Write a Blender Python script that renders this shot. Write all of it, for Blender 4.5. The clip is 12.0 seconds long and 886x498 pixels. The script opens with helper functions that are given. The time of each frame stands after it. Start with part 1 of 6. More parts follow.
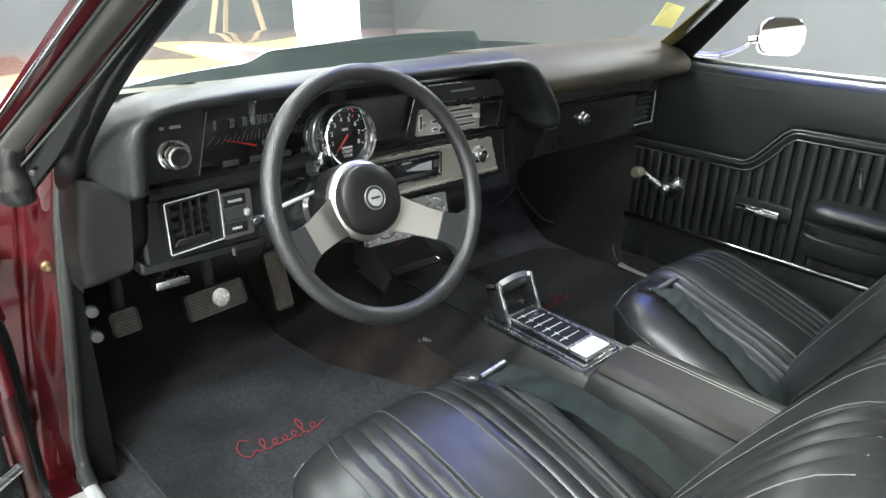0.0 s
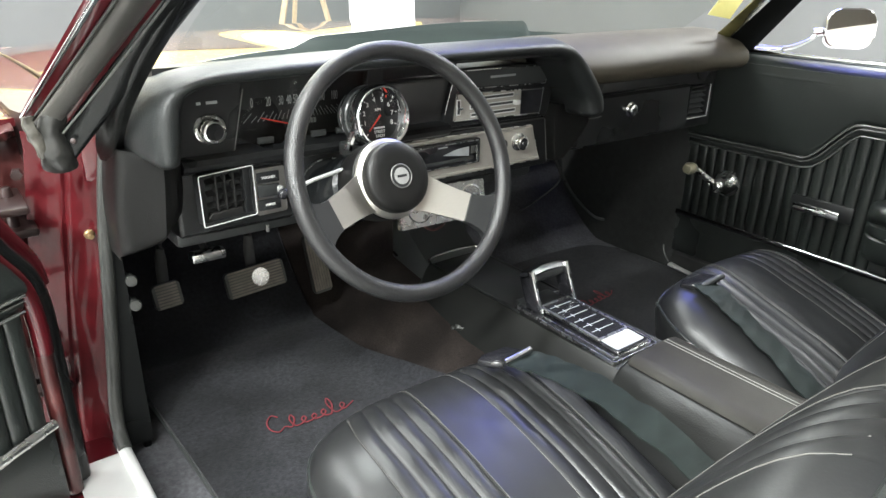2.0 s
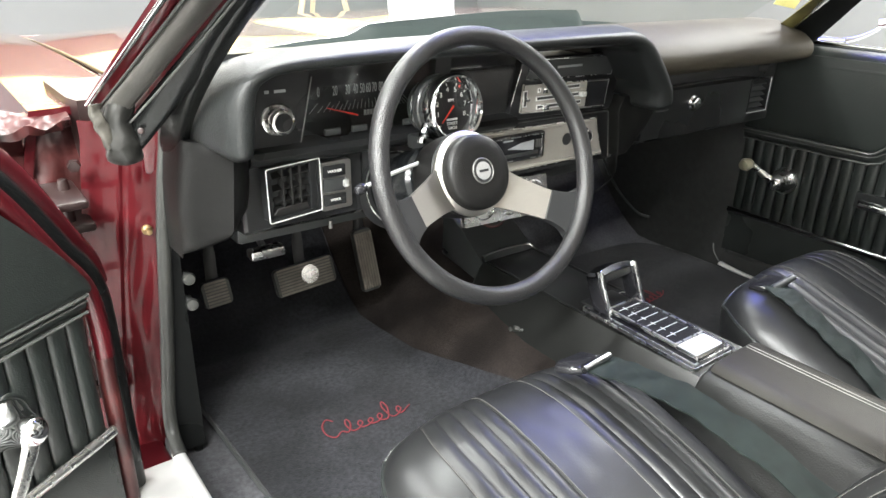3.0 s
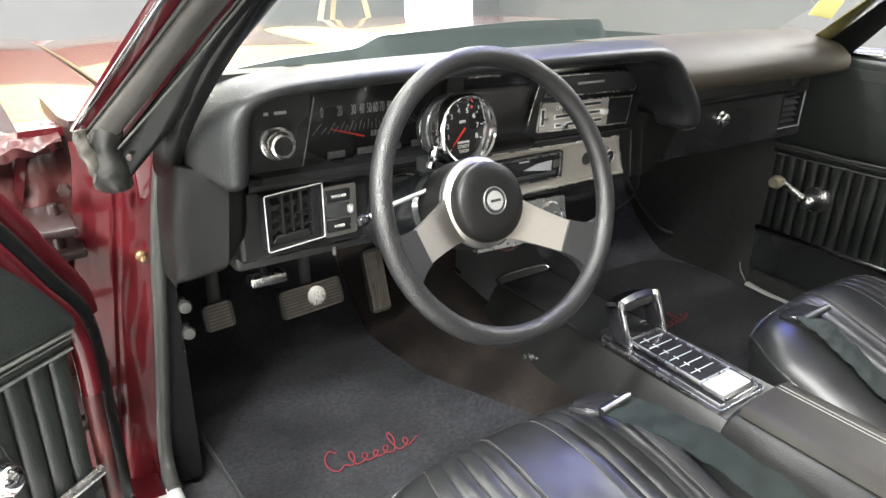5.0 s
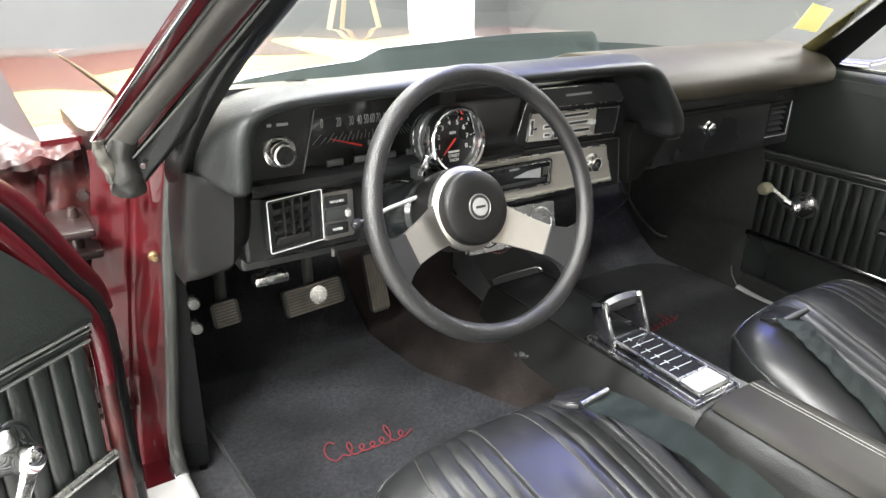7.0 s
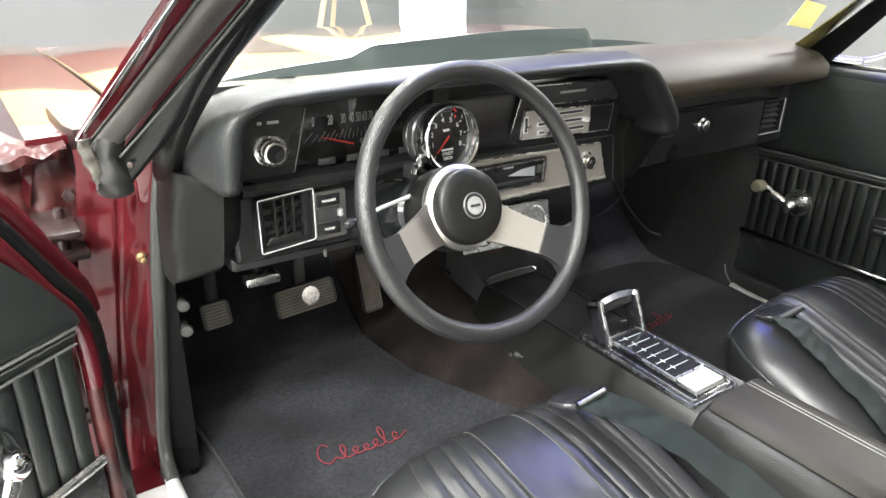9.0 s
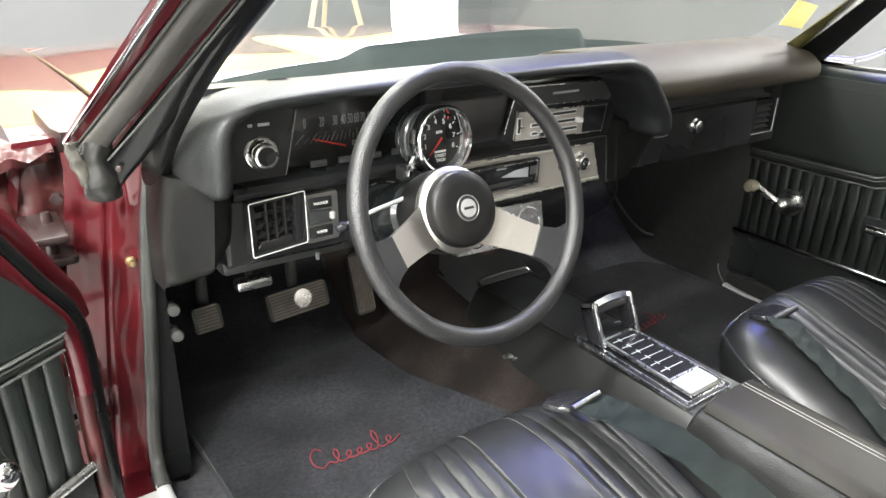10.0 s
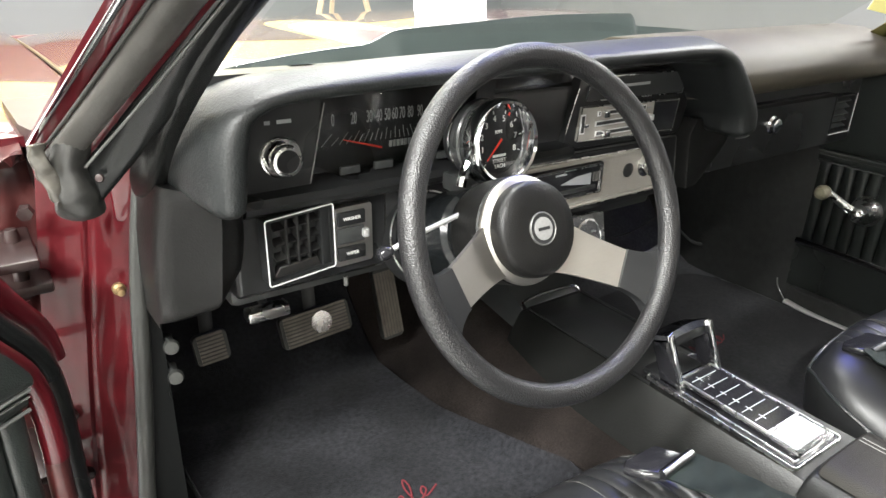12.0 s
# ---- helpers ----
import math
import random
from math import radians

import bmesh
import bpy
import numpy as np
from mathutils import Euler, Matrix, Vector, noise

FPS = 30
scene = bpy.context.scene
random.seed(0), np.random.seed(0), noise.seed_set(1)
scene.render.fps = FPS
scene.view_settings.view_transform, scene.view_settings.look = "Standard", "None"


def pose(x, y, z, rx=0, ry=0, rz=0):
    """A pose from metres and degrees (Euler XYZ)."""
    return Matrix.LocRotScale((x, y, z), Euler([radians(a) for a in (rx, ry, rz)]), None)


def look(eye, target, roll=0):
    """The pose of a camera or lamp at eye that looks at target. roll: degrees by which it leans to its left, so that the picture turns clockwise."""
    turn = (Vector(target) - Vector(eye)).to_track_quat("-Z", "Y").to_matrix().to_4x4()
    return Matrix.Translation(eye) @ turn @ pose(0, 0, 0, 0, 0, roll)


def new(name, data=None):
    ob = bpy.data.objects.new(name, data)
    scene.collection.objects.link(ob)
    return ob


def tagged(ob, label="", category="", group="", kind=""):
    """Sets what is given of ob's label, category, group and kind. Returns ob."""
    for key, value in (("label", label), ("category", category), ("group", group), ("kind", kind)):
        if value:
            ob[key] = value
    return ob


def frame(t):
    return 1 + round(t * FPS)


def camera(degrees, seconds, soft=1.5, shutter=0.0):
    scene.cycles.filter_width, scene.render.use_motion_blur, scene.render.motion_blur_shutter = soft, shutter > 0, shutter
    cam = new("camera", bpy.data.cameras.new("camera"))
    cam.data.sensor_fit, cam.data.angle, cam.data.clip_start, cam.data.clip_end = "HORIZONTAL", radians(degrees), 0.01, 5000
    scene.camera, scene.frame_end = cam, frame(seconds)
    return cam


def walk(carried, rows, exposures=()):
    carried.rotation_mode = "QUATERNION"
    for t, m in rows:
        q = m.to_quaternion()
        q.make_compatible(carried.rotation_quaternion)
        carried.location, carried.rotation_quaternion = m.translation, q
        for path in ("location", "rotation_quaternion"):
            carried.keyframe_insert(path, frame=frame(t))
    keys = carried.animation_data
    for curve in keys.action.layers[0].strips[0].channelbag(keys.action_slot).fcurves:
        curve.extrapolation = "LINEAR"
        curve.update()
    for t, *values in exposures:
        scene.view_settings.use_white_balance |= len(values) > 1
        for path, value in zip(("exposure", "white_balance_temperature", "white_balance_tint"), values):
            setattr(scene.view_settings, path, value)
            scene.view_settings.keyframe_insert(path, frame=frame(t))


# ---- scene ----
cam = camera(66.2, 12.0)
PATH = [
    (0, (-0.925, -0.711, 1.137), (0.344, 0.629, 0.365), 1.4),
    (0.5, (-0.859, -0.696, 1.13), (0.393, 0.661, 0.362), 1.4),
    (1, (-0.837, -0.715, 1.13), (0.362, 0.691, 0.365), 1.5),
    (1.5, (-0.851, -0.741, 1.117), (0.294, 0.712, 0.355), 1.4),
    (2, (-0.888, -0.751, 1.106), (0.242, 0.71, 0.339), 1.2),
    (2.5, (-0.929, -0.754, 1.098), (0.205, 0.698, 0.322), 1.2),
    (3, (-0.936, -0.646, 1.089), (0.177, 0.819, 0.305), 1.5),
    (3.2, (-0.943, -0.576, 1.092), (0.157, 0.896, 0.303), 1.7),
    (4.8, (-0.885, -0.582, 1.106), (0.18, 0.915, 0.317), 1.6),
    (5, (-0.882, -0.597, 1.106), (0.183, 0.902, 0.319), 1.5),
    (5.5, (-0.884, -0.634, 1.112), (0.17, 0.874, 0.328), 1.6),
    (6, (-0.886, -0.644, 1.116), (0.158, 0.872, 0.333), 1.6),
    (6.5, (-0.877, -0.653, 1.117), (0.162, 0.866, 0.334), 1.5),
    (7, (-0.893, -0.661, 1.132), (0.149, 0.857, 0.351), 1.5),
    (9, (-0.888, -0.648, 1.127), (0.173, 0.855, 0.344), 1.5),
    (9.5, (-0.887, -0.646, 1.128), (0.181, 0.852, 0.345), 1.5),
    (10, (-0.884, -0.64, 1.128), (0.195, 0.85, 0.344), 1.5),
    (10.5, (-0.888, -0.633, 1.128), (0.198, 0.852, 0.343), 1.5),
    (11, (-0.893, -0.626, 1.125), (0.198, 0.855, 0.34), 1.6),
    (11.5, (-0.889, -0.565, 1.12), (0.2, 0.918, 0.335), 1.7),
    (12, (-0.833, -0.454, 1.088), (0.239, 1.035, 0.292), 1.8),
]
walk(cam, [(t, look(eye, target, roll)) for t, eye, target, roll in PATH],
     exposures=[(0.0, -0.3, 5900, 3), (0.5, -0.12, 5950, 3), (1.0, 0.03, 6000, 4), (1.5, 0.0, 6050, 4), (2.0, -0.18, 6100, 5), (2.5, -0.26, 6150, 5), (3.0, 0.15, 6200, 7), (5.0, 0.1, 6250, 8), (11.0, 0.1, 6250, 8), (12.0, -0.04, 6300, 8)])

# ---- world and light ----
world = bpy.data.worlds.new("world")
scene.world = world
world.use_nodes = True
world.node_tree.nodes["Background"].inputs[0].default_value = (0.75, 0.8, 0.9, 1)
world.node_tree.nodes["Background"].inputs[1].default_value = 0.05
scene.view_settings.exposure = 0.0


def area_lamp(name, x, y, z, sx, sy, watts, colour, target):
    data = bpy.data.lights.new(name, "AREA")
    data.shape, data.size, data.size_y = "RECTANGLE", sx, sy
    data.energy, data.color = watts, colour
    ob = new(name, data)
    ob.matrix_world = look((x, y, z), target)
    return ob


LAMPS = [(-1.7, -1.15, 170), (-3.0, -0.55, 330), (-3.0, -1.9, 300), (0.5, -2.0, 110), (2.9, -1.0, 170), (2.9, 0.5, 180), (-2.6, 1.7, 150), (0.6, 1.9, 110), (-0.5, 1.1, 80), (-1.9, 4.6, 14), (0.2, 4.6, 125), (2.3, 4.6, 125)]
for lx, ly, watts in LAMPS:
    area_lamp("ceiling_tube_light", lx, ly, 3.02, 1.3, 0.22, watts, (1.0, 0.97, 0.92), (lx, ly, 0))
# violet-blue panel hung ahead of the car
area_lamp("blue_panel_light", 0.95, 0.72, 2.6, 0.8, 0.5, 33, (0.2, 0.22, 1.0), (-0.1, -0.1, 0.5))

# ---- materials ----


def material(name, base, rough=0.5, metal=0.0, vary=0.15, scale=30.0, bump=0.0, bump_scale=200.0, coat=0.0,
             rough_vary=0.1, spec=0.5, kind="NOISE", sheen=0.0, stain=0.0, stain_scale=3.0, stretch=(1, 1, 1)):
    m = bpy.data.materials.new(name)
    m.use_nodes = True
    nt = m.node_tree
    b = nt.nodes["Principled BSDF"]
    b.inputs["Metallic"].default_value = metal
    b.inputs["Specular IOR Level"].default_value = spec
    b.inputs["Coat Weight"].default_value = coat
    b.inputs["Coat Roughness"].default_value = 0.03
    b.inputs["Sheen Weight"].default_value = sheen
    co = nt.nodes.new("ShaderNodeTexCoord")
    mp = nt.nodes.new("ShaderNodeMapping")
    mp.inputs["Scale"].default_value = stretch
    nt.links.new(co.outputs["Object"], mp.inputs["Vector"])
    n1 = nt.nodes.new("ShaderNodeTexNoise")
    n1.inputs["Scale"].default_value, n1.inputs["Detail"].default_value = scale, 5
    nt.links.new(mp.outputs[0], n1.inputs["Vector"])
    n2 = nt.nodes.new("ShaderNodeTexNoise")
    n2.inputs["Scale"].default_value, n2.inputs["Detail"].default_value = stain_scale, 3
    nt.links.new(mp.outputs[0], n2.inputs["Vector"])
    ramp = nt.nodes.new("ShaderNodeMixRGB")
    lo = tuple(c * (1 - vary) for c in base)
    hi = tuple(min(1, c * (1 + vary)) for c in base)
    ramp.inputs[1].default_value, ramp.inputs[2].default_value = (*lo, 1), (*hi, 1)
    nt.links.new(n1.outputs["Fac"], ramp.inputs[0])
    col = ramp.outputs[0]
    if stain:
        st = nt.nodes.new("ShaderNodeMixRGB")
        st.blend_type = "MULTIPLY"
        rr = nt.nodes.new("ShaderNodeValToRGB")
        rr.color_ramp.elements[0].position, rr.color_ramp.elements[1].position = 0.35, 0.65
        rr.color_ramp.elements[0].color = (1 - stain, 1 - stain, 1 - stain, 1)
        nt.links.new(n2.outputs["Fac"], rr.inputs[0])
        st.inputs[0].default_value = 1
        nt.links.new(col, st.inputs[1])
        nt.links.new(rr.outputs[0], st.inputs[2])
        col = st.outputs[0]
    nt.links.new(col, b.inputs["Base Color"])
    ro = nt.nodes.new("ShaderNodeMapRange")
    ro.inputs["To Min"].default_value = max(0.02, rough * (1 - rough_vary))
    ro.inputs["To Max"].default_value = min(1, rough * (1 + rough_vary))
    nt.links.new(n2.outputs["Fac"], ro.inputs["Value"])
    nt.links.new(ro.outputs[0], b.inputs["Roughness"])
    if bump:
        bt = nt.nodes.new("ShaderNodeTexVoronoi" if kind == "VORONOI" else "ShaderNodeTexNoise")
        bt.inputs["Scale"].default_value = bump_scale
        nt.links.new(mp.outputs[0], bt.inputs["Vector"])
        bp = nt.nodes.new("ShaderNodeBump")
        bp.inputs["Strength"].default_value, bp.inputs["Distance"].default_value = bump, 0.001
        nt.links.new(bt.outputs[0], bp.inputs["Height"])
        nt.links.new(bp.outputs[0], b.inputs["Normal"])
    return m


VINYL = material("black_vinyl", (0.022, 0.0245, 0.0235), 0.28, bump=0.25, bump_scale=620, kind="VORONOI", rough_vary=0.12, stain_scale=6)
PADVINYL = material("padded_dash_vinyl", (0.0125, 0.0138, 0.0138), 0.42, bump=0.3, bump_scale=430, kind="VORONOI", rough_vary=0.2, stain_scale=7, spec=0.34)
# Browner, lighter pad vinyl: warm light on the passenger side put into colour.
PADBROWN = material("warm_lit_brown_pad", (0.05, 0.044, 0.033), 0.52, bump=0.25, bump_scale=600, kind="VORONOI", rough_vary=0.15, stain_scale=5, spec=0.14)
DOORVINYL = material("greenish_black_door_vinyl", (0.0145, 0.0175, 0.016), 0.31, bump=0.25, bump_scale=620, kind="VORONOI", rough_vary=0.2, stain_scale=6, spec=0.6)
CAPVINYL = material("moulded_black_dash_end", (0.0085, 0.0085, 0.0082), 0.32, bump=0.15, bump_scale=420, kind="VORONOI", rough_vary=0.2, spec=0.1)
KICKBLACK = material("dusty_black_kick_panel", (0.034, 0.0345, 0.034), 0.55, vary=0.35, scale=60, bump=0.2, bump_scale=300, spec=0.15)
CONSOLEVINYL = material("satin_black_console", (0.0095, 0.0098, 0.0092), 0.4, bump=0.2, bump_scale=420, kind="VORONOI", rough_vary=0.2, spec=0.28, stain_scale=9)
# Green-black base holds the shade and windshield veil over the maroon rear edge.
COWLSHADE = material("shaded_and_veiled_cowl", (0.024, 0.032, 0.03), 0.3, vary=0.2, scale=8, rough_vary=0.2, spec=0.3)
COWLGLOSS = material("polished_dark_hood_edge", (0.05, 0.055, 0.053), 0.2, vary=0.2, scale=8, coat=1.0)
JAMBPAINT = material("worn_maroon_jamb_paint", (0.058, 0.0048, 0.007), 0.34, vary=0.3, scale=18, coat=0.16, stain=0.5, stain_scale=13, spec=0.1)
TRIMBLACK = material("satin_black_pillar_trim", (0.0065, 0.007, 0.0068), 0.27, bump=0.06, bump_scale=150, rough_vary=0.3, spec=0.28)
PILLARPAD = material("matt_black_pillar_pad", (0.011, 0.0115, 0.011), 0.8, bump=0.1, bump_scale=300, spec=0.0)
SEATVINYL = material("seat_vinyl", (0.014, 0.0145, 0.0148), 0.39, bump=0.1, bump_scale=300, rough_vary=0.25, stain_scale=14)
PIPING = material("glossy_vinyl_piping", (0.1, 0.103, 0.1), 0.22, vary=0.2, rough_vary=0.3)
LIDVINYL = material("console_lid_vinyl", (0.021, 0.0195, 0.0165), 0.47, bump=0.25, bump_scale=700, kind="VORONOI", rough_vary=0.12, spec=0.16)
PLASTIC = material("black_plastic", (0.034, 0.036, 0.036), 0.3, bump=0.1, bump_scale=300, rough_vary=0.3, stain_scale=10)
SATIN = material("satin_black_panel", (0.0155, 0.016, 0.0165), 0.28, rough_vary=0.08, stain_scale=6, bump=0.05, bump_scale=300, spec=0.36)
GRAIN = material("grained_wheel_rim", (0.0115, 0.0115, 0.012), 0.32, bump=0.5, bump_scale=640, kind="VORONOI", rough_vary=0.25, stain_scale=16, spec=0.52)
OLDCARPET = material("worn_black_carpet", (0.055, 0.055, 0.06), 0.95, vary=0.75, scale=150, bump=1.0, bump_scale=400, spec=0.1, stain=0.45, stain_scale=9, sheen=0.1)
TUNNELCARPET = material("brown_black_carpet", (0.0205, 0.0165, 0.0148), 0.95, vary=0.8, scale=260, bump=1.0, bump_scale=400, spec=0.1, stain=0.6, stain_scale=9)
MATPILE = material("floor_mat_pile", (0.0185, 0.0188, 0.0215), 0.95, vary=1.0, scale=140, bump=1.0, bump_scale=380, spec=0.1, sheen=0.08, stain=0.5, stain_scale=8)
CHROME = material("chrome", (0.82, 0.83, 0.84), 0.07, 1.0, vary=0.04, rough_vary=0.5)
DULLCHROME = material("worn_chrome", (0.66, 0.66, 0.64), 0.27, 1.0, vary=0.1, rough_vary=0.4, stain_scale=40)
ALU = material("brushed_aluminium", (0.47, 0.455, 0.43), 0.36, 1.0, vary=0.12, scale=180, bump=0.12, bump_scale=400, stretch=(1, 14, 14))
SILVERPLATE = material("satin_silver_plate", (0.36, 0.343, 0.31), 0.42, 0.3, vary=0.12, scale=120, stretch=(1, 14, 14), rough_vary=0.2)
SPOKEMETAL = material("satin_aluminium_spoke", (0.56, 0.54, 0.5), 0.36, 1.0, vary=0.05, scale=60, bump=0.03, bump_scale=300, stretch=(1, 6, 6), rough_vary=0.12, stain_scale=20)
KNOBGREY = material("dull_grey_knob", (0.1, 0.1, 0.095), 0.45, 0.3)
SLATBLACK = material("dusty_black_louvre", (0.011, 0.0108, 0.0105), 0.5, vary=0.4, scale=80)
OLDMAROON = material("dusty_maroon_inner_paint", (0.06, 0.014, 0.013), 0.36, vary=0.5, scale=30, stain=0.7, stain_scale=16, bump=0.5, bump_scale=40)
SILVER = material("silver_paint", (0.55, 0.55, 0.54), 0.35, 0.4, vary=0.06)
MAROON = material("maroon_car_paint", (0.048, 0.0034, 0.0056), 0.32, 0.0, vary=0.12, coat=1.0, scale=500, spec=0.15)
RUBBER = material("grey_black_rubber", (0.026, 0.027, 0.0245), 0.48, bump=0.3, bump_scale=260, stain=0.35, stain_scale=22)
PEDALRUBBER = material("worn_pedal_rubber", (0.13, 0.115, 0.095), 0.65, bump=0.3, bump_scale=200, stain=0.4, stain_scale=30)
WHITE = material("white_print", (0.78, 0.78, 0.76), 0.5, vary=0.03)
DIALPRINT = material("greyed_dial_print", (0.34, 0.35, 0.35), 0.5, vary=0.05)
DIMWHITE = material("faded_print", (0.3, 0.31, 0.31), 0.5, vary=0.05)
REDINK = material("red_needle", (0.75, 0.04, 0.02), 0.4, vary=0.05)
REDTHREAD = material("red_embroidery", (0.11, 0.009, 0.014), 0.85, vary=0.4, scale=500)
BELTWEB = material("greenish_black_webbing", (0.0125, 0.0172, 0.0155), 0.6, vary=0.35, scale=60, bump=0.4, bump_scale=500, stretch=(1, 4, 1), spec=0.12, stain=0.35, stain_scale=14)
LIDTHREAD = material("pale_lid_stitching", (0.25, 0.25, 0.235), 0.6, vary=0.3, scale=700)
THREAD = material("grey_stitching", (0.085, 0.083, 0.077), 0.7, vary=0.2, scale=900)
BONE = material("yellowed_knob", (0.2, 0.185, 0.13), 0.4)
PAPER = material("white_paper", (0.85, 0.85, 0.83), 0.7, vary=0.03, scale=8)
WOOD = material("pale_wood", (0.4, 0.31, 0.21), 0.6, vary=0.3, scale=12, stretch=(6, 6, 1))
STICKER = material("yellow_sticker", (0.5, 0.46, 0.16), 0.5, vary=0.12, scale=40)
WALLGREY = material("grey_wall_paint", (0.12, 0.122, 0.125), 0.7, vary=0.06, scale=2, bump=0.15, bump_scale=60, stain=0.12, stain_scale=0.7)
WALLPALE = material("pale_wall_paint", (0.72, 0.72, 0.7), 0.8, vary=0.05, scale=2, stain=0.08, stain_scale=0.8)
WALLWARM = material("warm_white_wall_paint", (0.66, 0.64, 0.61), 0.8, vary=0.06, scale=2, stain=0.1, stain_scale=0.7)
OLIVETRIM = material("yellowed_glossy_seal", (0.085, 0.075, 0.025), 0.22, vary=0.8, scale=14)
REFLECTYELLOW = material("yellow_reflector_paint", (0.85, 0.68, 0.22), 0.6, vary=0.06, scale=3)
CEILPAINT = material("white_ceiling_paint", (0.75, 0.75, 0.73), 0.8, vary=0.04, scale=2)
CONCRETE = material("concrete_floor", (0.55, 0.545, 0.53), 0.55, vary=0.25, scale=9, bump=0.2, bump_scale=80, stain=0.3, stain_scale=1.3)
DARKMETAL = material("dark_inner_metal", (0.025, 0.014, 0.013), 0.35, 0.2, vary=0.4, scale=25, stain=0.4, stain_scale=18)
DARKGAP = material("dark_hood_gap", (0.07, 0.045, 0.02), 0.3, 0.6, vary=0.3)
PUTTY = material("aged_sealing_rubber", (0.022, 0.022, 0.02), 0.32, vary=0.5, scale=40, bump=0.8, bump_scale=70, stain=0.4, stain_scale=40)
CLEARCLIP = material("milky_clip", (0.07, 0.066, 0.056), 0.22, vary=0.7, scale=50, bump=0.8, bump_scale=90, stain=0.5, stain_scale=45)
COLUMNBLACK = material("gloss_black_column", (0.008, 0.009, 0.0098), 0.2, rough_vary=0.3, stain_scale=12, spec=0.35)
PILLARRUBBER = material("greyed_pillar_rubber", (0.052, 0.05, 0.045), 0.42, vary=0.25, scale=30, bump=0.2, bump_scale=160, stain=0.25, stain_scale=14)
WALLSIDE = material("soft_grey_side_wall_paint", (0.22, 0.216, 0.215), 0.75, vary=0.06, scale=2, stain=0.1, stain_scale=0.7)
REFLECTMAROON = material("dull_maroon_reflector_paint", (0.07, 0.018, 0.02), 0.7, vary=0.1, scale=3)
HEADLINER = material("cream_headliner_fabric", (0.55, 0.52, 0.46), 0.9, vary=0.1, scale=300, bump=0.3, bump_scale=500)
BRIGHTTRIM = material("bright_metal_edging", (0.85, 0.85, 0.84), 0.28, 0.4, vary=0.05)
BRASS = material("worn_brass", (0.28, 0.2, 0.1), 0.4, 0.8, vary=0.3)
MIRROR = material("mirror_glass", (0.42, 0.41, 0.38), 0.02, 1.0, vary=0.0, rough_vary=0.0)
GLOSS = material("glossy_dark_plate", (0.014, 0.014, 0.016), 0.16, rough_vary=0.3)
DARKCHROME = material("smoky_chrome", (0.4, 0.4, 0.41), 0.18, 1.0, vary=0.1, rough_vary=0.4)
EMBLEMGREY = material("silvery_emblem", (0.28, 0.28, 0.275), 0.4, 0.4, vary=0.2, scale=300)
HORNPAD = material("grained_horn_pad", (0.0058, 0.0057, 0.0055), 0.42, bump=0.22, bump_scale=600, kind="VORONOI", rough_vary=0.25, spec=0.25)
PANEL_WHITE = material("pale_shift_plate", (0.32, 0.33, 0.34), 0.5, vary=0.08, scale=50)
PRINTLINE = material("pale_plate_print", (0.5, 0.53, 0.53), 0.4, vary=0.05)
LAMPBODY = material("white_lamp_housing", (0.8, 0.8, 0.8), 0.4)


def glass_material(name, tint, gloss):
    m = bpy.data.materials.new(name)
    m.use_nodes = True
    nt = m.node_tree
    nt.nodes.clear()
    out = nt.nodes.new("ShaderNodeOutputMaterial")
    tr = nt.nodes.new("ShaderNodeBsdfTransparent")
    gl = nt.nodes.new("ShaderNodeBsdfGlossy")
    mix = nt.nodes.new("ShaderNodeMixShader")
    fr = nt.nodes.new("ShaderNodeFresnel")
    mul = nt.nodes.new("ShaderNodeMath")
    mul.operation, mul.inputs[1].default_value = "MULTIPLY", gloss
    tr.inputs[0].default_value = (*tint, 1)
    gl.inputs["Roughness"].default_value = 0.02
    fr.inputs[0].default_value = 1.45
    nt.links.new(fr.outputs[0], mul.inputs[0])
    nt.links.new(mul.outputs[0], mix.inputs[0])
    nt.links.new(tr.outputs[0], mix.inputs[1])
    nt.links.new(gl.outputs[0], mix.inputs[2])
    nt.links.new(mix.outputs[0], out.inputs[0])
    return m


GLASS = glass_material("windshield_glass", (0.93, 0.96, 0.94), 0.14)
LENS = glass_material("gauge_lens", (0.9, 0.9, 0.9), 0.4)
CLEARLENS = glass_material("clear_gauge_lens", (0.95, 0.95, 0.95), 0.15)


def glow(name, colour, strength):
    m = bpy.data.materials.new(name)
    m.use_nodes = True
    b = m.node_tree.nodes["Principled BSDF"]
    b.inputs["Base Color"].default_value = (0.8, 0.8, 0.8, 1)
    b.inputs["Emission Color"].default_value = (*colour, 1)
    b.inputs["Emission Strength"].default_value = strength
    return m


TUBEGLOW = glow("lit_tube_diffuser", (1.0, 0.97, 0.92), 22.0)

# ---- mesh helpers ----


def finish(name, bm, mat, parent=None, label="", smooth=True, angle=40):
    bmesh.ops.recalc_face_normals(bm, faces=bm.faces)
    me = bpy.data.meshes.new(name)
    for e in bm.edges:
        if len(e.link_faces) == 2 and e.calc_face_angle(0) > radians(angle):
            e.smooth = False
    for f in bm.faces:
        f.smooth = smooth and len(f.verts) < 9
    bm.to_mesh(me)
    bm.free()
    me.materials.append(mat)
    ob = new(name, me)
    if parent:
        ob.parent = parent
        ob.matrix_parent_inverse = parent.matrix_world.inverted()
    if label:
        ob["label"] = label
    return ob


part = finish


def root(name, x, y, z, label, category, group="", kind=""):
    ob = new(name)
    ob.empty_display_size = 0.05
    ob.matrix_world = Matrix.Translation((x, y, z))
    ob.matrix_basis = Matrix.Translation((x, y, z))
    return tagged(ob, label, category, group, kind)


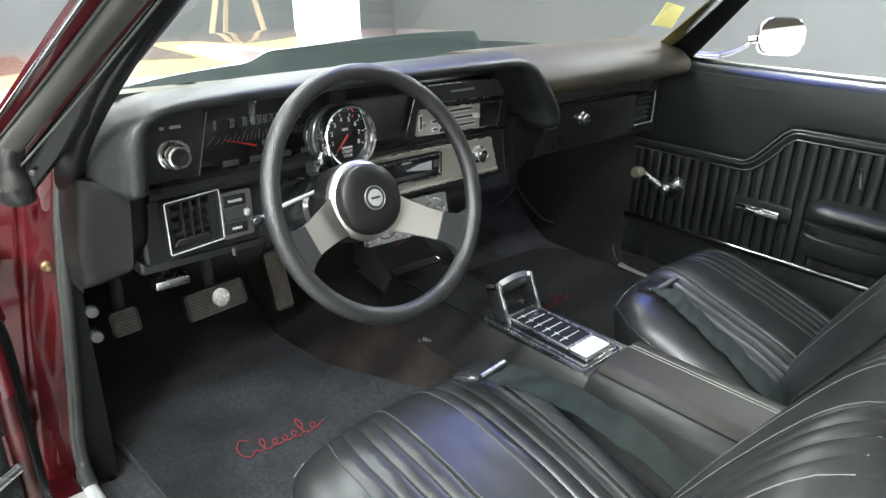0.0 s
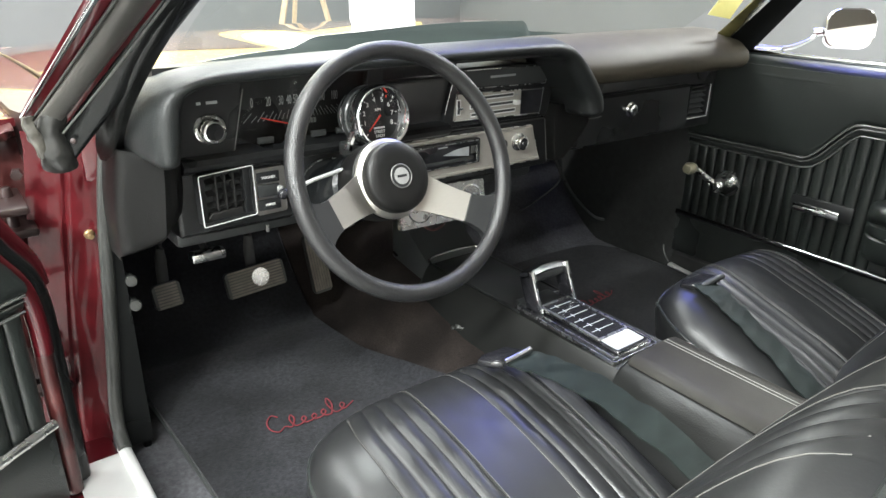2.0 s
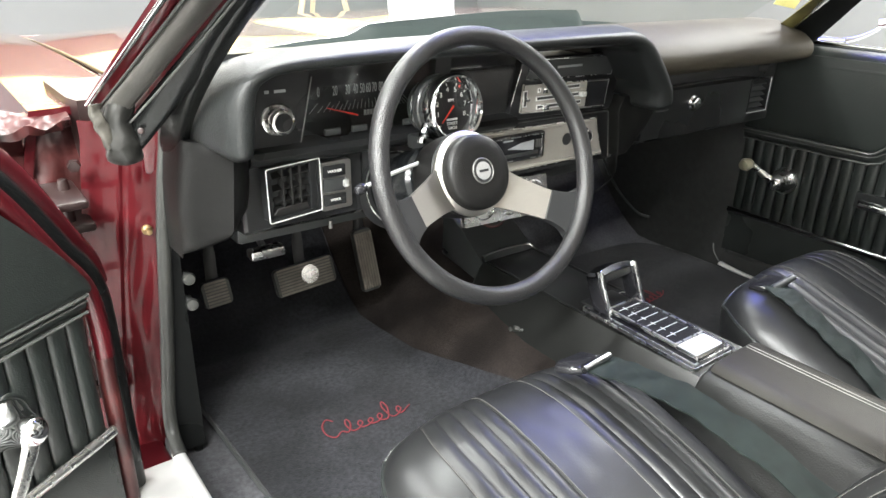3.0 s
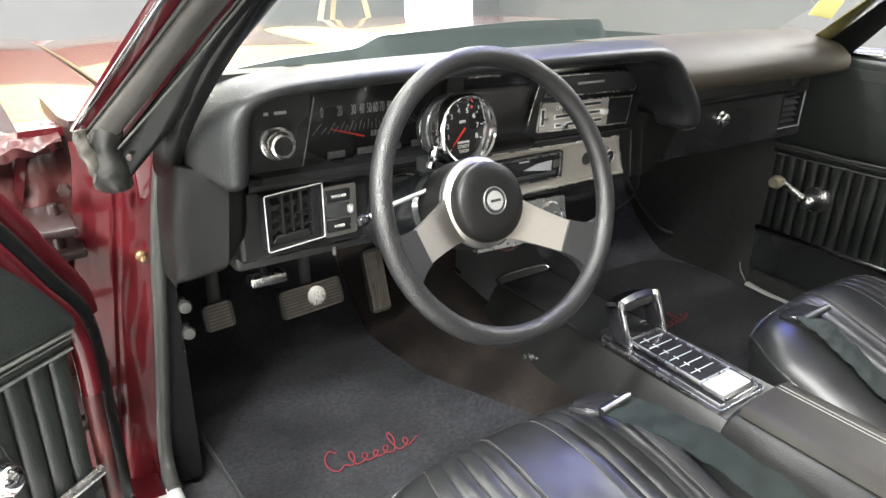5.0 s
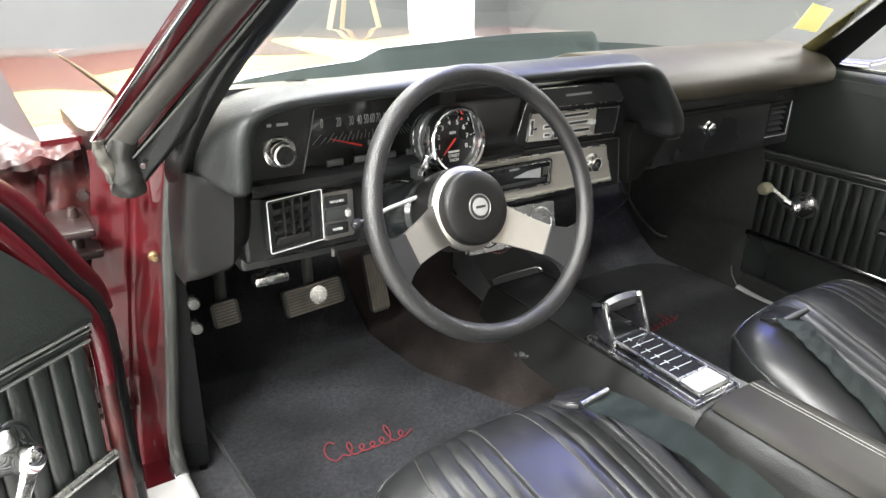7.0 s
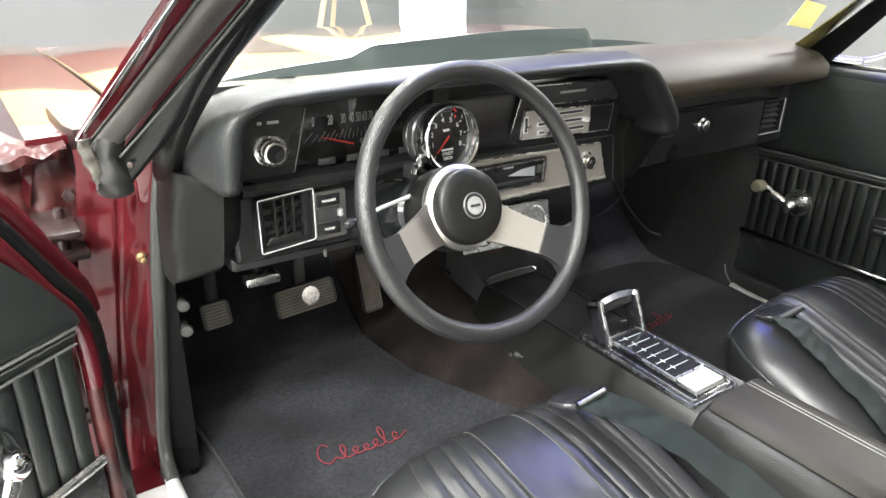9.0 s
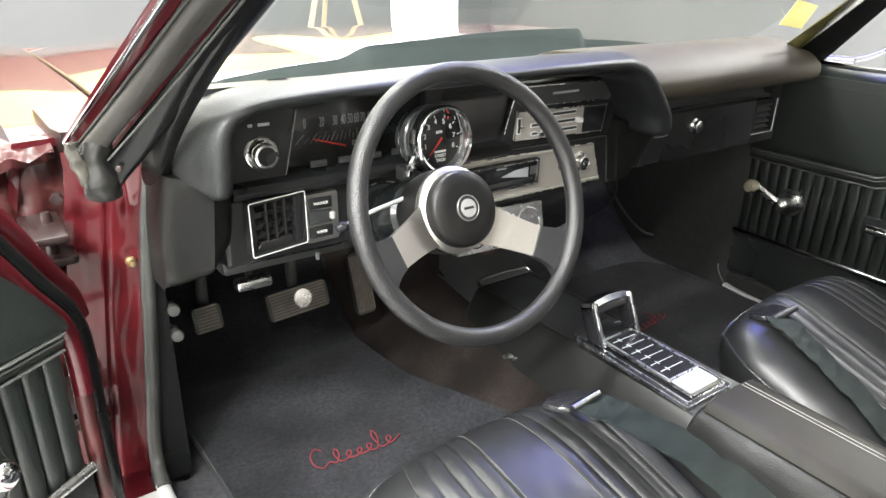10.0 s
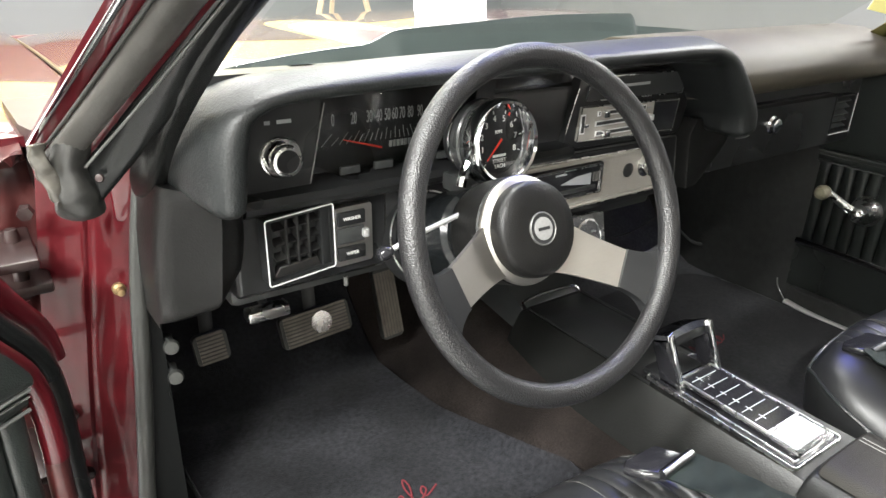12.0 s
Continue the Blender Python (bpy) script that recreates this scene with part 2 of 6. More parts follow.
def box(x0, x1, y0, y1, z0, z1, bevel=0.0, segs=2, bm=None):
    b = bmesh.new()
    bmesh.ops.create_cube(b, size=1)
    for v in b.verts:
        v.co = Vector(((x0 + x1) / 2 + v.co.x * (x1 - x0), (y0 + y1) / 2 + v.co.y * (y1 - y0), (z0 + z1) / 2 + v.co.z * (z1 - z0)))
    if bevel:
        bmesh.ops.bevel(b, geom=b.edges[:], offset=bevel, segments=segs, profile=0.5, affect="EDGES")
    return join(bm, b)


def join(bm, b):
    if bm is None:
        return b
    me = bpy.data.meshes.new("t")
    b.to_mesh(me)
    b.free()
    bm.from_mesh(me)
    bpy.data.meshes.remove(me)
    return bm


def turn(bm, m):
    bmesh.ops.transform(bm, matrix=m, verts=bm.verts)
    return bm


def prism(outline, axis, a0, a1, bevel=0.0, segs=3, front_only=False, bm=None):
    """A polygon drawn in the two other axes, drawn out along axis."""
    b = bmesh.new()

    def at(p, a):
        return {"x": (a, p[0], p[1]), "y": (p[0], a, p[1]), "z": (p[0], p[1], a)}[axis]
    lo = [b.verts.new(at(p, a0)) for p in outline]
    hi = [b.verts.new(at(p, a1)) for p in outline]
    n = len(outline)
    b.faces.new(lo)
    b.faces.new(hi[::-1])
    for i in range(n):
        b.faces.new((lo[i], hi[i], hi[(i + 1) % n], lo[(i + 1) % n]))
    if bevel:
        es = [e for e in b.edges if all(v in lo for v in e.verts) or (not front_only and all(v in hi for v in e.verts))]
        bmesh.ops.bevel(b, geom=es, offset=bevel, segments=segs, profile=0.5, affect="EDGES")
    return join(bm, b)


def smooth_line(points, steps=8, closed=False):
    """A Catmull-Rom line through the points."""
    pts = [Vector(p) for p in points]
    out = []
    n = len(pts)
    for i in range(n if closed else n - 1):
        g = (lambda k: pts[k % n]) if closed else (lambda k: pts[min(max(k, 0), n - 1)])
        p0, p1, p2, p3 = g(i - 1), g(i), g(i + 1), g(i + 2)
        for s in range(steps):
            t = s / steps
            out.append(0.5 * (2 * p1 + (p2 - p0) * t + (2 * p0 - 5 * p1 + 4 * p2 - p3) * t * t + (3 * p1 - p0 - 3 * p2 + p3) * t ** 3))
    if not closed:
        out.append(pts[-1])
    return out


def tube(points, radius, segs=10, closed=False, squash=1.0, up=(0, 0, 1), bm=None, ends=None):
    """A round bar along points; squash flattens it along its own up; ends: radius factors at start and end."""
    b = bmesh.new()
    pts = [Vector(p) for p in points]
    n = len(pts)
    rings = []
    upv = Vector(up)
    for i, p in enumerate(pts):
        d = (pts[(i + 1) % n] - pts[i - 1]) if closed else (pts[min(i + 1, n - 1)] - pts[max(i - 1, 0)])
        d.normalize()
        side = d.cross(upv)
        if side.length < 1e-4:
            side = d.cross(Vector((1, 0, 0)))
        side.normalize()
        nrm = side.cross(d)
        r = radius if not ends else radius * (ends[0] + (ends[1] - ends[0]) * i / (n - 1))
        rings.append([b.verts.new(p + side * r * math.cos(a) + nrm * r * squash * math.sin(a)) for a in (2 * math.pi * k / segs for k in range(segs))])
    for i in range(n if closed else n - 1):
        r0, r1 = rings[i], rings[(i + 1) % n]
        for k in range(segs):
            b.faces.new((r0[k], r0[(k + 1) % segs], r1[(k + 1) % segs], r1[k]))
    if not closed:
        b.faces.new(rings[0][::-1])
        b.faces.new(rings[-1])
    return join(bm, b)


def lathe(profile, segs=40, m=None, bm=None):
    """Turns (radius, height) pairs about the z axis, then places them by m."""
    b = bmesh.new()
    rings = []
    for r, h in profile:
        if r < 1e-6:
            rings.append([b.verts.new((0, 0, h))])
        else:
            rings.append([b.verts.new((r * math.cos(a), r * math.sin(a), h)) for a in (2 * math.pi * k / segs for k in range(segs))])
    for r0, r1 in zip(rings, rings[1:]):
        for k in range(segs):
            k2 = (k + 1) % segs
            if len(r0) == 1 and len(r1) > 1:
                b.faces.new((r0[0], r1[k], r1[k2]))
            elif len(r1) == 1 and len(r0) > 1:
                b.faces.new((r0[k], r0[k2], r1[0]))
            elif len(r0) > 1:
                b.faces.new((r0[k], r0[k2], r1[k2], r1[k]))
    for ring in (rings[0], rings[-1]):
        if len(ring) > 1:
            b.faces.new(ring)
    if m is not None:
        turn(b, m)
    return join(bm, b)


def facing(p, n, upv=(0, 0, 1)):
    """A frame at p whose z axis looks along n and whose y axis is as upright as can be."""
    z = Vector(n).normalized()
    x = Vector(upv).cross(z).normalized()
    y = z.cross(x)
    m = Matrix((x, y, z)).transposed().to_4x4()
    return Matrix.Translation(p) @ m


def rounded(w, h, r, n=5):
    """Outline of a rectangle w x h with round corners."""
    out = []
    for cx, cy, a0 in ((w / 2 - r, h / 2 - r, 0), (-w / 2 + r, h / 2 - r, 90), (-w / 2 + r, -h / 2 + r, 180), (w / 2 - r, -h / 2 + r, 270)):
        for k in range(n + 1):
            a = radians(a0 + 90 * k / n)
            out.append((cx + r * math.cos(a), cy + r * math.sin(a)))
    return out


def plate(w, h, d, r=0.004, bevel=0.0, m=None, bm=None):
    """A slab w x h with round corners, standing d high on z = 0, placed by m."""
    b = prism(rounded(w, h, r), "z", 0, d, bevel, 2)
    if m is not None:
        turn(b, m)
    return join(bm, b)


def ring_frame(w, h, t, d, r=0.004, m=None, bm=None):
    """A rectangular frame of bar width t and depth d."""
    b = bmesh.new()
    o = rounded(w, h, r)
    i = rounded(w - 2 * t, h - 2 * t, max(r - t, 0.0008))
    n = len(o)
    vs = [[b.verts.new((x, y, z)) for x, y in ln] for ln, z in ((o, 0), (o, d), (i, d), (i, 0))]
    for q in range(4):
        a, c = vs[q], vs[(q + 1) % 4]
        for k in range(n):
            b.faces.new((a[k], a[(k + 1) % n], c[(k + 1) % n], c[k]))
    if m is not None:
        turn(b, m)
    return join(bm, b)


def quad_plate(corners, d, bm=None):
    """A slab through four corners, thickened by d along its normal."""
    b = bmesh.new()
    c = [Vector(p) for p in corners]
    nrm = (c[1] - c[0]).cross(c[3] - c[0]).normalized()
    lo = [b.verts.new(p) for p in c]
    hi = [b.verts.new(p + nrm * d) for p in c]
    b.faces.new(lo)
    b.faces.new(hi)
    for k in range(4):
        b.faces.new((lo[k], lo[(k + 1) % 4], hi[(k + 1) % 4], hi[k]))
    return join(bm, b)


def sheet(grid_fn, nu, nv, thick=0.0):
    """A sheet of nu x nv quads from a function of (u, v) in 0..1, with thickness."""
    b = bmesh.new()
    vs = [[b.verts.new(grid_fn(i / nu, j / nv)) for j in range(nv + 1)] for i in range(nu + 1)]
    for i in range(nu):
        for j in range(nv):
            b.faces.new((vs[i][j], vs[i + 1][j], vs[i + 1][j + 1], vs[i][j + 1]))
    if thick:
        bmesh.ops.recalc_face_normals(b, faces=b.faces)
        bmesh.ops.solidify(b, geom=b.faces[:], thickness=thick)
    return b


def lettering(name, text, size, m, mat, parent, depth=0.0004):
    cu = bpy.data.curves.new("letters", "FONT")
    cu.body, cu.size, cu.align_x, cu.align_y, cu.extrude = text, size, "CENTER", "CENTER", depth
    tmp = new("letters", cu)
    bpy.context.view_layer.update()
    me = bpy.data.meshes.new_from_object(tmp.evaluated_get(bpy.context.evaluated_depsgraph_get()))
    bpy.data.objects.remove(tmp)
    bpy.data.curves.remove(cu)
    me.transform(m)
    me.materials.clear()
    me.materials.append(mat)
    ob = new(name, me)
    ob.parent = parent
    ob.matrix_parent_inverse = parent.matrix_world.inverted()
    return ob

# ---- the hall ----
part("floor", box(-4.2, 4.2, -4.2, 6.0, -0.1, 0.0), CONCRETE).update_tag()
tagged(bpy.data.objects["floor"], "grey stained concrete floor of a hall", "floor", kind="structure")


def wall(name, x0, x1, y0, y1, z0, z1, mat, label):
    return tagged(part(name, box(x0, x1, y0, y1, z0, z1), mat), label, "wall", kind="structure")


wall("wall_north", -4.2, 4.2, 5.6, 5.75, 0.0, 3.2, WALLGREY, "plain mid-grey painted wall ahead of the car")
wall("wall_south", -4.2, 4.2, -4.35, -4.2, 0.0, 3.2, WALLWARM, "plain warm white painted wall behind the car")
wall("wall_east", 4.2, 4.35, -4.2, 5.6, 0.0, 3.2, WALLGREY, "plain mid-grey painted side wall")
wall("wall_west", -4.35, -4.2, -4.2, 5.6, 0.0, 3.2, WALLPALE, "plain pale painted side wall by the driver's side")
tagged(part("ceiling", box(-4.2, 4.2, -4.2, 5.6, 3.2, 3.3), CEILPAINT), "plain white ceiling of the hall", "ceiling", kind="structure")
# Added band, out of view: gives the hood its yellow reflection.
tagged(part("mirrored_band", box(-3.4, 3.6, 5.56, 5.595, 1.5, 1.9), REFLECTYELLOW), "unseen broad yellow band added for the hood to mirror", "wall panel", kind="structure")
tagged(part("upper_wall", box(4.17, 4.198, -4.1, 5.5, 1.25, 3.18), WALLSIDE), "soft grey painted upper part of the side wall", "wall panel", kind="structure")
# Also added and unseen: darkens the far hood's reflection to maroon.
tagged(part("mirrored_band", box(-4.1, 0.3, 5.56, 5.595, 1.0, 1.46), REFLECTMAROON), "unseen dull maroon band added for the far hood to mirror", "wall panel", kind="structure")
# White reflector above the view, added to brighten the hood near the glass.
tagged(part("upper_wall", box(-4.1, 4.1, 5.57, 5.598, 1.92, 3.18), CEILPAINT), "unseen white upper wall added for the hood to mirror", "wall panel", kind="structure")
for lx, ly, watts in LAMPS:
    lamp = root("ceiling_light", lx, ly, 3.2, "white ceiling light with a lit long diffuser", "ceiling light", "ceiling lights")
    part("housing", box(lx - 0.7, lx + 0.7, ly - 0.15, ly + 0.15, 3.09, 3.198, 0.01), LAMPBODY, lamp)
    part("diffuser", box(lx - 0.65, lx + 0.65, ly - 0.12, ly + 0.12, 3.06, 3.088, 0.008), TUBEGLOW, lamp, "lit white diffuser")
spot = root("blue_light_panel", 0.95, 0.72, 3.2, "hanging light panel with a violet-blue lit face", "light panel")
pm = look((0.96, 0.73, 2.625), (-0.1, -0.1, 0.5))
part("housing", turn(box(-0.43, 0.43, -0.28, 0.28, 0.0, 0.05, 0.01), pm), PLASTIC, spot)
for hx in (0.7, 1.22):
    part("stem", tube([(hx, 0.75, 3.2), (hx, 0.75, 2.66)], 0.01), PLASTIC, spot)

# easel and placard
easel = root("easel", 1.76, 4.6, 0.0, "pale wooden A-frame easel standing near the wall", "easel")
for x0, x1, yy in ((1.36, 1.74, 4.5), (2.13, 1.80, 4.5)):
    part("leg", tube([(x0, yy, 0.0), (x1, yy + 0.12, 1.35)], 0.024, 6), WOOD, easel)
part("leg", tube([(1.77, 4.95, 0.0), (1.77, 4.64, 1.35)], 0.022, 6), WOOD, easel)
part("crossbar", box(1.46, 2.04, 4.515, 4.54, 0.30, 0.34, 0.004), WOOD, easel)
sign = root("show_placard", 0.35, 1.2, 0.93, "blank white show card standing on the hood", "placard")
part("card", turn(plate(0.21, 0.30, 0.004, 0.003), facing((0.352, 1.2, 1.075), (-0.35, -0.93, 0.1))), PAPER, sign)
part("printed_line", turn(plate(0.035, 0.006, 0.001, 0.001), facing((0.29, 1.166, 0.965), (-0.35, -0.93, 0.1))), DIMWHITE, sign, "small grey printed lines")
part("printed_line", turn(plate(0.03, 0.006, 0.001, 0.001), facing((0.29, 1.167, 0.953), (-0.35, -0.93, 0.1))), DIMWHITE, sign)
part("foot", box(0.27, 0.43, 1.17, 1.27, 0.922, 0.932, 0.002), PAPER, sign)

# ---- car body ----
CX = 0.02
body = root("classic_coupe", CX, 1.0, 0.3, "polished maroon classic coupe body with hardtop roof and chrome trim", "car")


def hood_z(x, y):
    s = (x - CX) / 0.7
    lean = math.tanh(8 * x)
    v = max(0.0, y - 0.55) / 1.4
    base = 0.957 + 0.0055 * lean - 0.022 * s * s - (0.035 - 0.015 * lean) * s ** 4 * (1 - (0.12 + 0.65 * v) * min(1.0, (y - 0.55) / 0.3)) - 0.03 * v - 0.062 * v * v
    w = 0.33 - 0.05 * (y - 0.55)
    edge = max(0.0, min(1.0, (w - abs(x - 0.05)) / (0.022 if x > 0 else 0.07)))
    edge = edge * edge * (3 - 2 * edge)
    rise = (0.024 + 0.014 * (x + 0.28)) * max(0.0, 1 - (y - 0.55) / 1.0) * (0.76 + 0.34 * min(1.0, (y - 0.55) / 0.2))
    return base + rise * edge


part("hood", sheet(lambda u, v: (CX - 0.7 + 1.4 * u, 0.55 + 1.4 * v, hood_z(CX - 0.7 + 1.4 * u, 0.55 + 1.4 * v)), 140, 30, 0.02), MAROON, body)
# Solid dark strip stands in for the shaded gap beside the hood.
part("hood_gap", tube([Vector((CX - 0.7025, 0.56 + 0.13 * k, 0.892 - 0.02 * 0.093 * k - 0.04 * (0.093 * k) ** 2)) for k in range(11)], 0.0042, 8), DARKGAP, body, "dark gap between hood and fender")
# Strip coloured for shade and glass veil, not the hood's own maroon.
part("cowl_lip", sheet(lambda u, v: (-0.62 + 1.30 * u, 0.532 + 0.022 * v, hood_z(-0.62 + 1.30 * u, 0.55) - 0.065 * (1 - v) + 0.0025), 120, 6, 0.004), COWLSHADE, body, "rear edge under the hood bulge, shade and glass veil in its colour")
part("nose_panel", box(CX - 0.85, CX + 0.85, 1.955, 2.0, 0.32, 0.832, 0.02), MAROON, body, "plain maroon front panel")
part("cowl_edge", tube([Vector((-0.60 + 1.26 * k / 90, 0.556, hood_z(-0.60 + 1.26 * k / 90, 0.556) - 0.001)) for k in range(91)], 0.005, 10), COWLGLOSS, body, "polished rolled rear edge of the hood")
for sgn in (-1, 1):
    def fender(u, v, sgn=sgn):
        y = 0.42 + 1.6 * v
        a = u * 1.5
        top = 0.887 - 0.05 * v * v
        x = 0.705 + 0.15 * min(1, a) + (0.09 * math.sin((a - 1) * math.pi) if a > 1 else 0) + 0.02 * v * (1 - v)
        z = top + 0.002 * math.sin(min(1, a) * math.pi) - (0 if a < 1 else (a - 1) * 1.1)
        return (CX + sgn * x, y, z)
    part("fender", sheet(fender, 24, 16, 0.012), MAROON, body)
    part("cowl_panel", box(CX + sgn * 0.63 - 0.11, CX + sgn * 0.63 + 0.09, 0.33, 0.556, 0.80, 0.889, 0.008), MAROON, body)

# door jamb and sill by the driver
JAMB = [(-0.705, 0.335), (-0.712, 0.352), (-0.748, 0.352), (-0.755, 0.366), (-0.778, 0.366), (-0.786, 0.40), (-0.79, 0.56), (-0.70, 0.56)]
part("jamb_core", prism([(x, y + 0.03) for x, y in JAMB], "z", 0.2, 0.9), DARKMETAL, body)
SEAL = [(-0.746, 0.262, 0.375), (-0.744, 0.300, 0.39), (-0.740, 0.316, 0.43), (-0.733, 0.318, 0.49), (-0.721, 0.318, 0.60), (-0.709, 0.318, 0.72), (-0.698, 0.316, 0.80), (-0.690, 0.312, 0.85), (-0.694, 0.28, 0.895)]


def jamb_pt(u, v):
    """The post behind the open door: two broad faces with a crease between them, dented and uneven."""
    z = 0.28 + 0.595 * v
    f = max(0.0, min(1.0, (z - 0.39) / 0.46))
    x0 = -0.744 + 0.054 * f ** 1.25
    x = x0 - 0.002 - 0.092 * u
    y = 0.327 + (0.034 * u if u < 0.5 else 0.017 + 0.085 * (u - 0.5))
    y += 0.006 * math.exp(-((u - 0.5) / 0.035) ** 2)
    wave = noise.noise(Vector((u * 3.5, z * 7, 2.3))) + 0.45 * noise.noise(Vector((u * 9, z * 17, 7.7)))
    dent = 0.004 * math.exp(-((u - 0.24) / 0.06) ** 2 - ((z - 0.80) / 0.012) ** 2) + 0.003 * math.exp(-((u - 0.2) / 0.08) ** 2 - ((z - 0.735) / 0.008) ** 2)
    return (x, y + 0.0034 * wave + dent, z)


part("door_jamb", sheet(jamb_pt, 36, 150, 0.003), JAMBPAINT, body, "dented glossy maroon door post")
part("inner_fender", box(-0.925, -0.775, 0.47, 0.52, 0.22, 0.86, 0.01), DARKMETAL, body, "dark inner panel behind the hinges")
part("fender_lip", sheet(lambda u, v: (-0.94 + 0.15 * u, 0.388 + 0.06 * v - 0.012 * noise.noise(Vector((u * 6, v * 3, 0.3))), 0.862 + 0.012 * u + 0.014 * v + 0.009 * noise.noise(Vector((u * 7, v * 4, 5.2)))), 24, 8, 0.012), OLDMAROON, body, "bent maroon fender lip")


def crumple(u, v):
    """Folded sheet metal round the hinges."""
    x, z = -0.93 + 0.15 * u, 0.26 + 0.60 * v
    n = noise.noise(Vector((x * 22, z * 16, 3.1))) + 0.5 * noise.noise(Vector((x * 60, z * 40, 1.7)))
    return (x, 0.425 + 0.022 * n - 0.03 * max(0, v - 0.8), z)


part("hinge_pocket", sheet(crumple, 22, 60, 0.003), OLDMAROON, body, "dusty folded metal round the hinges")
for hz in (0.765, 0.50):
    hinge = part("hinge", box(-0.842, -0.79, 0.34, 0.44, hz - 0.035, hz - 0.022, 0.004), DARKMETAL, body, "dark greasy door hinge")
    part("hinge_arm", box(-0.85, -0.80, 0.30, 0.41, hz + 0.012, hz + 0.024, 0.004), DARKMETAL, hinge)
    part("hinge_pin", lathe([(0, 0.04), (0.006, 0.038), (0.008, 0.03), (0.008, -0.045), (0, -0.05)], 12, Matrix.Translation((-0.818, 0.365, hz))), DARKMETAL, hinge)
    part("hinge_bolt", lathe([(0, 0.012), (0.008, 0.011), (0.009, 0)], 6, facing((-0.80, 0.365, hz + 0.055), (-0.2, -1, 0))), DARKMETAL, hinge)
part("check_rod", tube(smooth_line([(-0.80, 0.40, 0.66), (-0.825, 0.36, 0.655), (-0.845, 0.28, 0.66)], 5), 0.006, 8), DARKMETAL, body)
part("jamb_switch", lathe([(0, 0.018), (0.004, 0.017), (0.0045, 0.007), (0.0075, 0.005), (0.0075, 0)], 14, facing((-0.728, 0.334, 0.722), (0, -1, 0))), BRASS, body, "small brass door switch")
part("bolt", lathe([(0, 0.004), (0.0035, 0.003), (0.004, 0)], 10, facing((-0.744, 0.205, 0.893), (-0.5, -1, 0.2))), DARKMETAL, body)
part("weatherstrip", tube(smooth_line(SEAL, 8), 0.0105, 12, up=(1, 0, 0)), RUBBER, body, "grey rubber door seal")
part("sill", box(-0.85, -0.752, -1.3, 0.345, 0.2, 0.362, 0.012), MAROON, body)
part("sill_plate", box(-0.822, -0.754, -1.25, 0.268, 0.362, 0.369, 0.003), SILVER, body, "smooth aluminium scuff plate")
part("sill_edge", tube([(-0.747, 0.272, 0.372), (-0.746, 0.0, 0.370), (-0.746, -1.25, 0.370)], 0.010, 12, squash=0.6), SILVER, body, "bright rounded sill edge")
part("sill_wall", box(-0.752, -0.738, -1.25, 0.33, 0.30, 0.366, 0.003), OLDCARPET, body, "carpeted inner sill")
part("sill_trim", box(0.715, 0.744, -1.3, 0.262, 0.305, 0.372, 0.006), KICKBLACK, body)
part("sill_plate", tube(smooth_line([(0.705, 0.256, 0.340), (0.706, 0.20, 0.334), (0.708, 0.11, 0.332), (0.712, -0.3, 0.330)], 6), 0.010, 10, squash=0.5, ends=(1.1, 0.5)), SILVER, body, "bright aluminium sill edge")
part("sill_beading", tube(smooth_line([(0.716, 0.292, 0.385), (0.712, 0.284, 0.365), (0.708, 0.266, 0.347), (0.706, 0.257, 0.341)], 6), 0.0022, 8), PIPING, body, "thin curved edge beading")
part("sill", box(0.76, 0.87, -1.3, 0.345, 0.2, 0.362, 0.012), MAROON, body)
part("rear_quarter", box(-0.84, -0.72, -1.9, -1.25, 0.2, 0.86, 0.03, 3), MAROON, body)
part("rear_quarter", box(0.76, 0.88, -1.9, -1.25, 0.2, 0.86, 0.03, 3), MAROON, body)
part("rear_deck", box(-0.84, 0.88, -2.9, -1.9, 0.2, 0.9, 0.05, 3), MAROON, body)
part("rear_bench", box(-0.62, 0.66, -1.9, -1.35, 0.3, 0.72, 0.08, 4), SEATVINYL, body, "black vinyl rear bench")
part("lower_nose", box(-0.85, 0.89, 0.95, 2.0, 0.2, 0.6, 0.06, 3), MAROON, body)

# windshield pillars: strips that run side by side up the slope
INNER0, INNERD = Vector((-0.716, 0.20, 0.905)), Vector((0.133, -0.117, 0.19))
OUTER0, OUTERD = Vector((-0.789, 0.232, 0.93)), Vector((0.077, -0.19, 0.16))


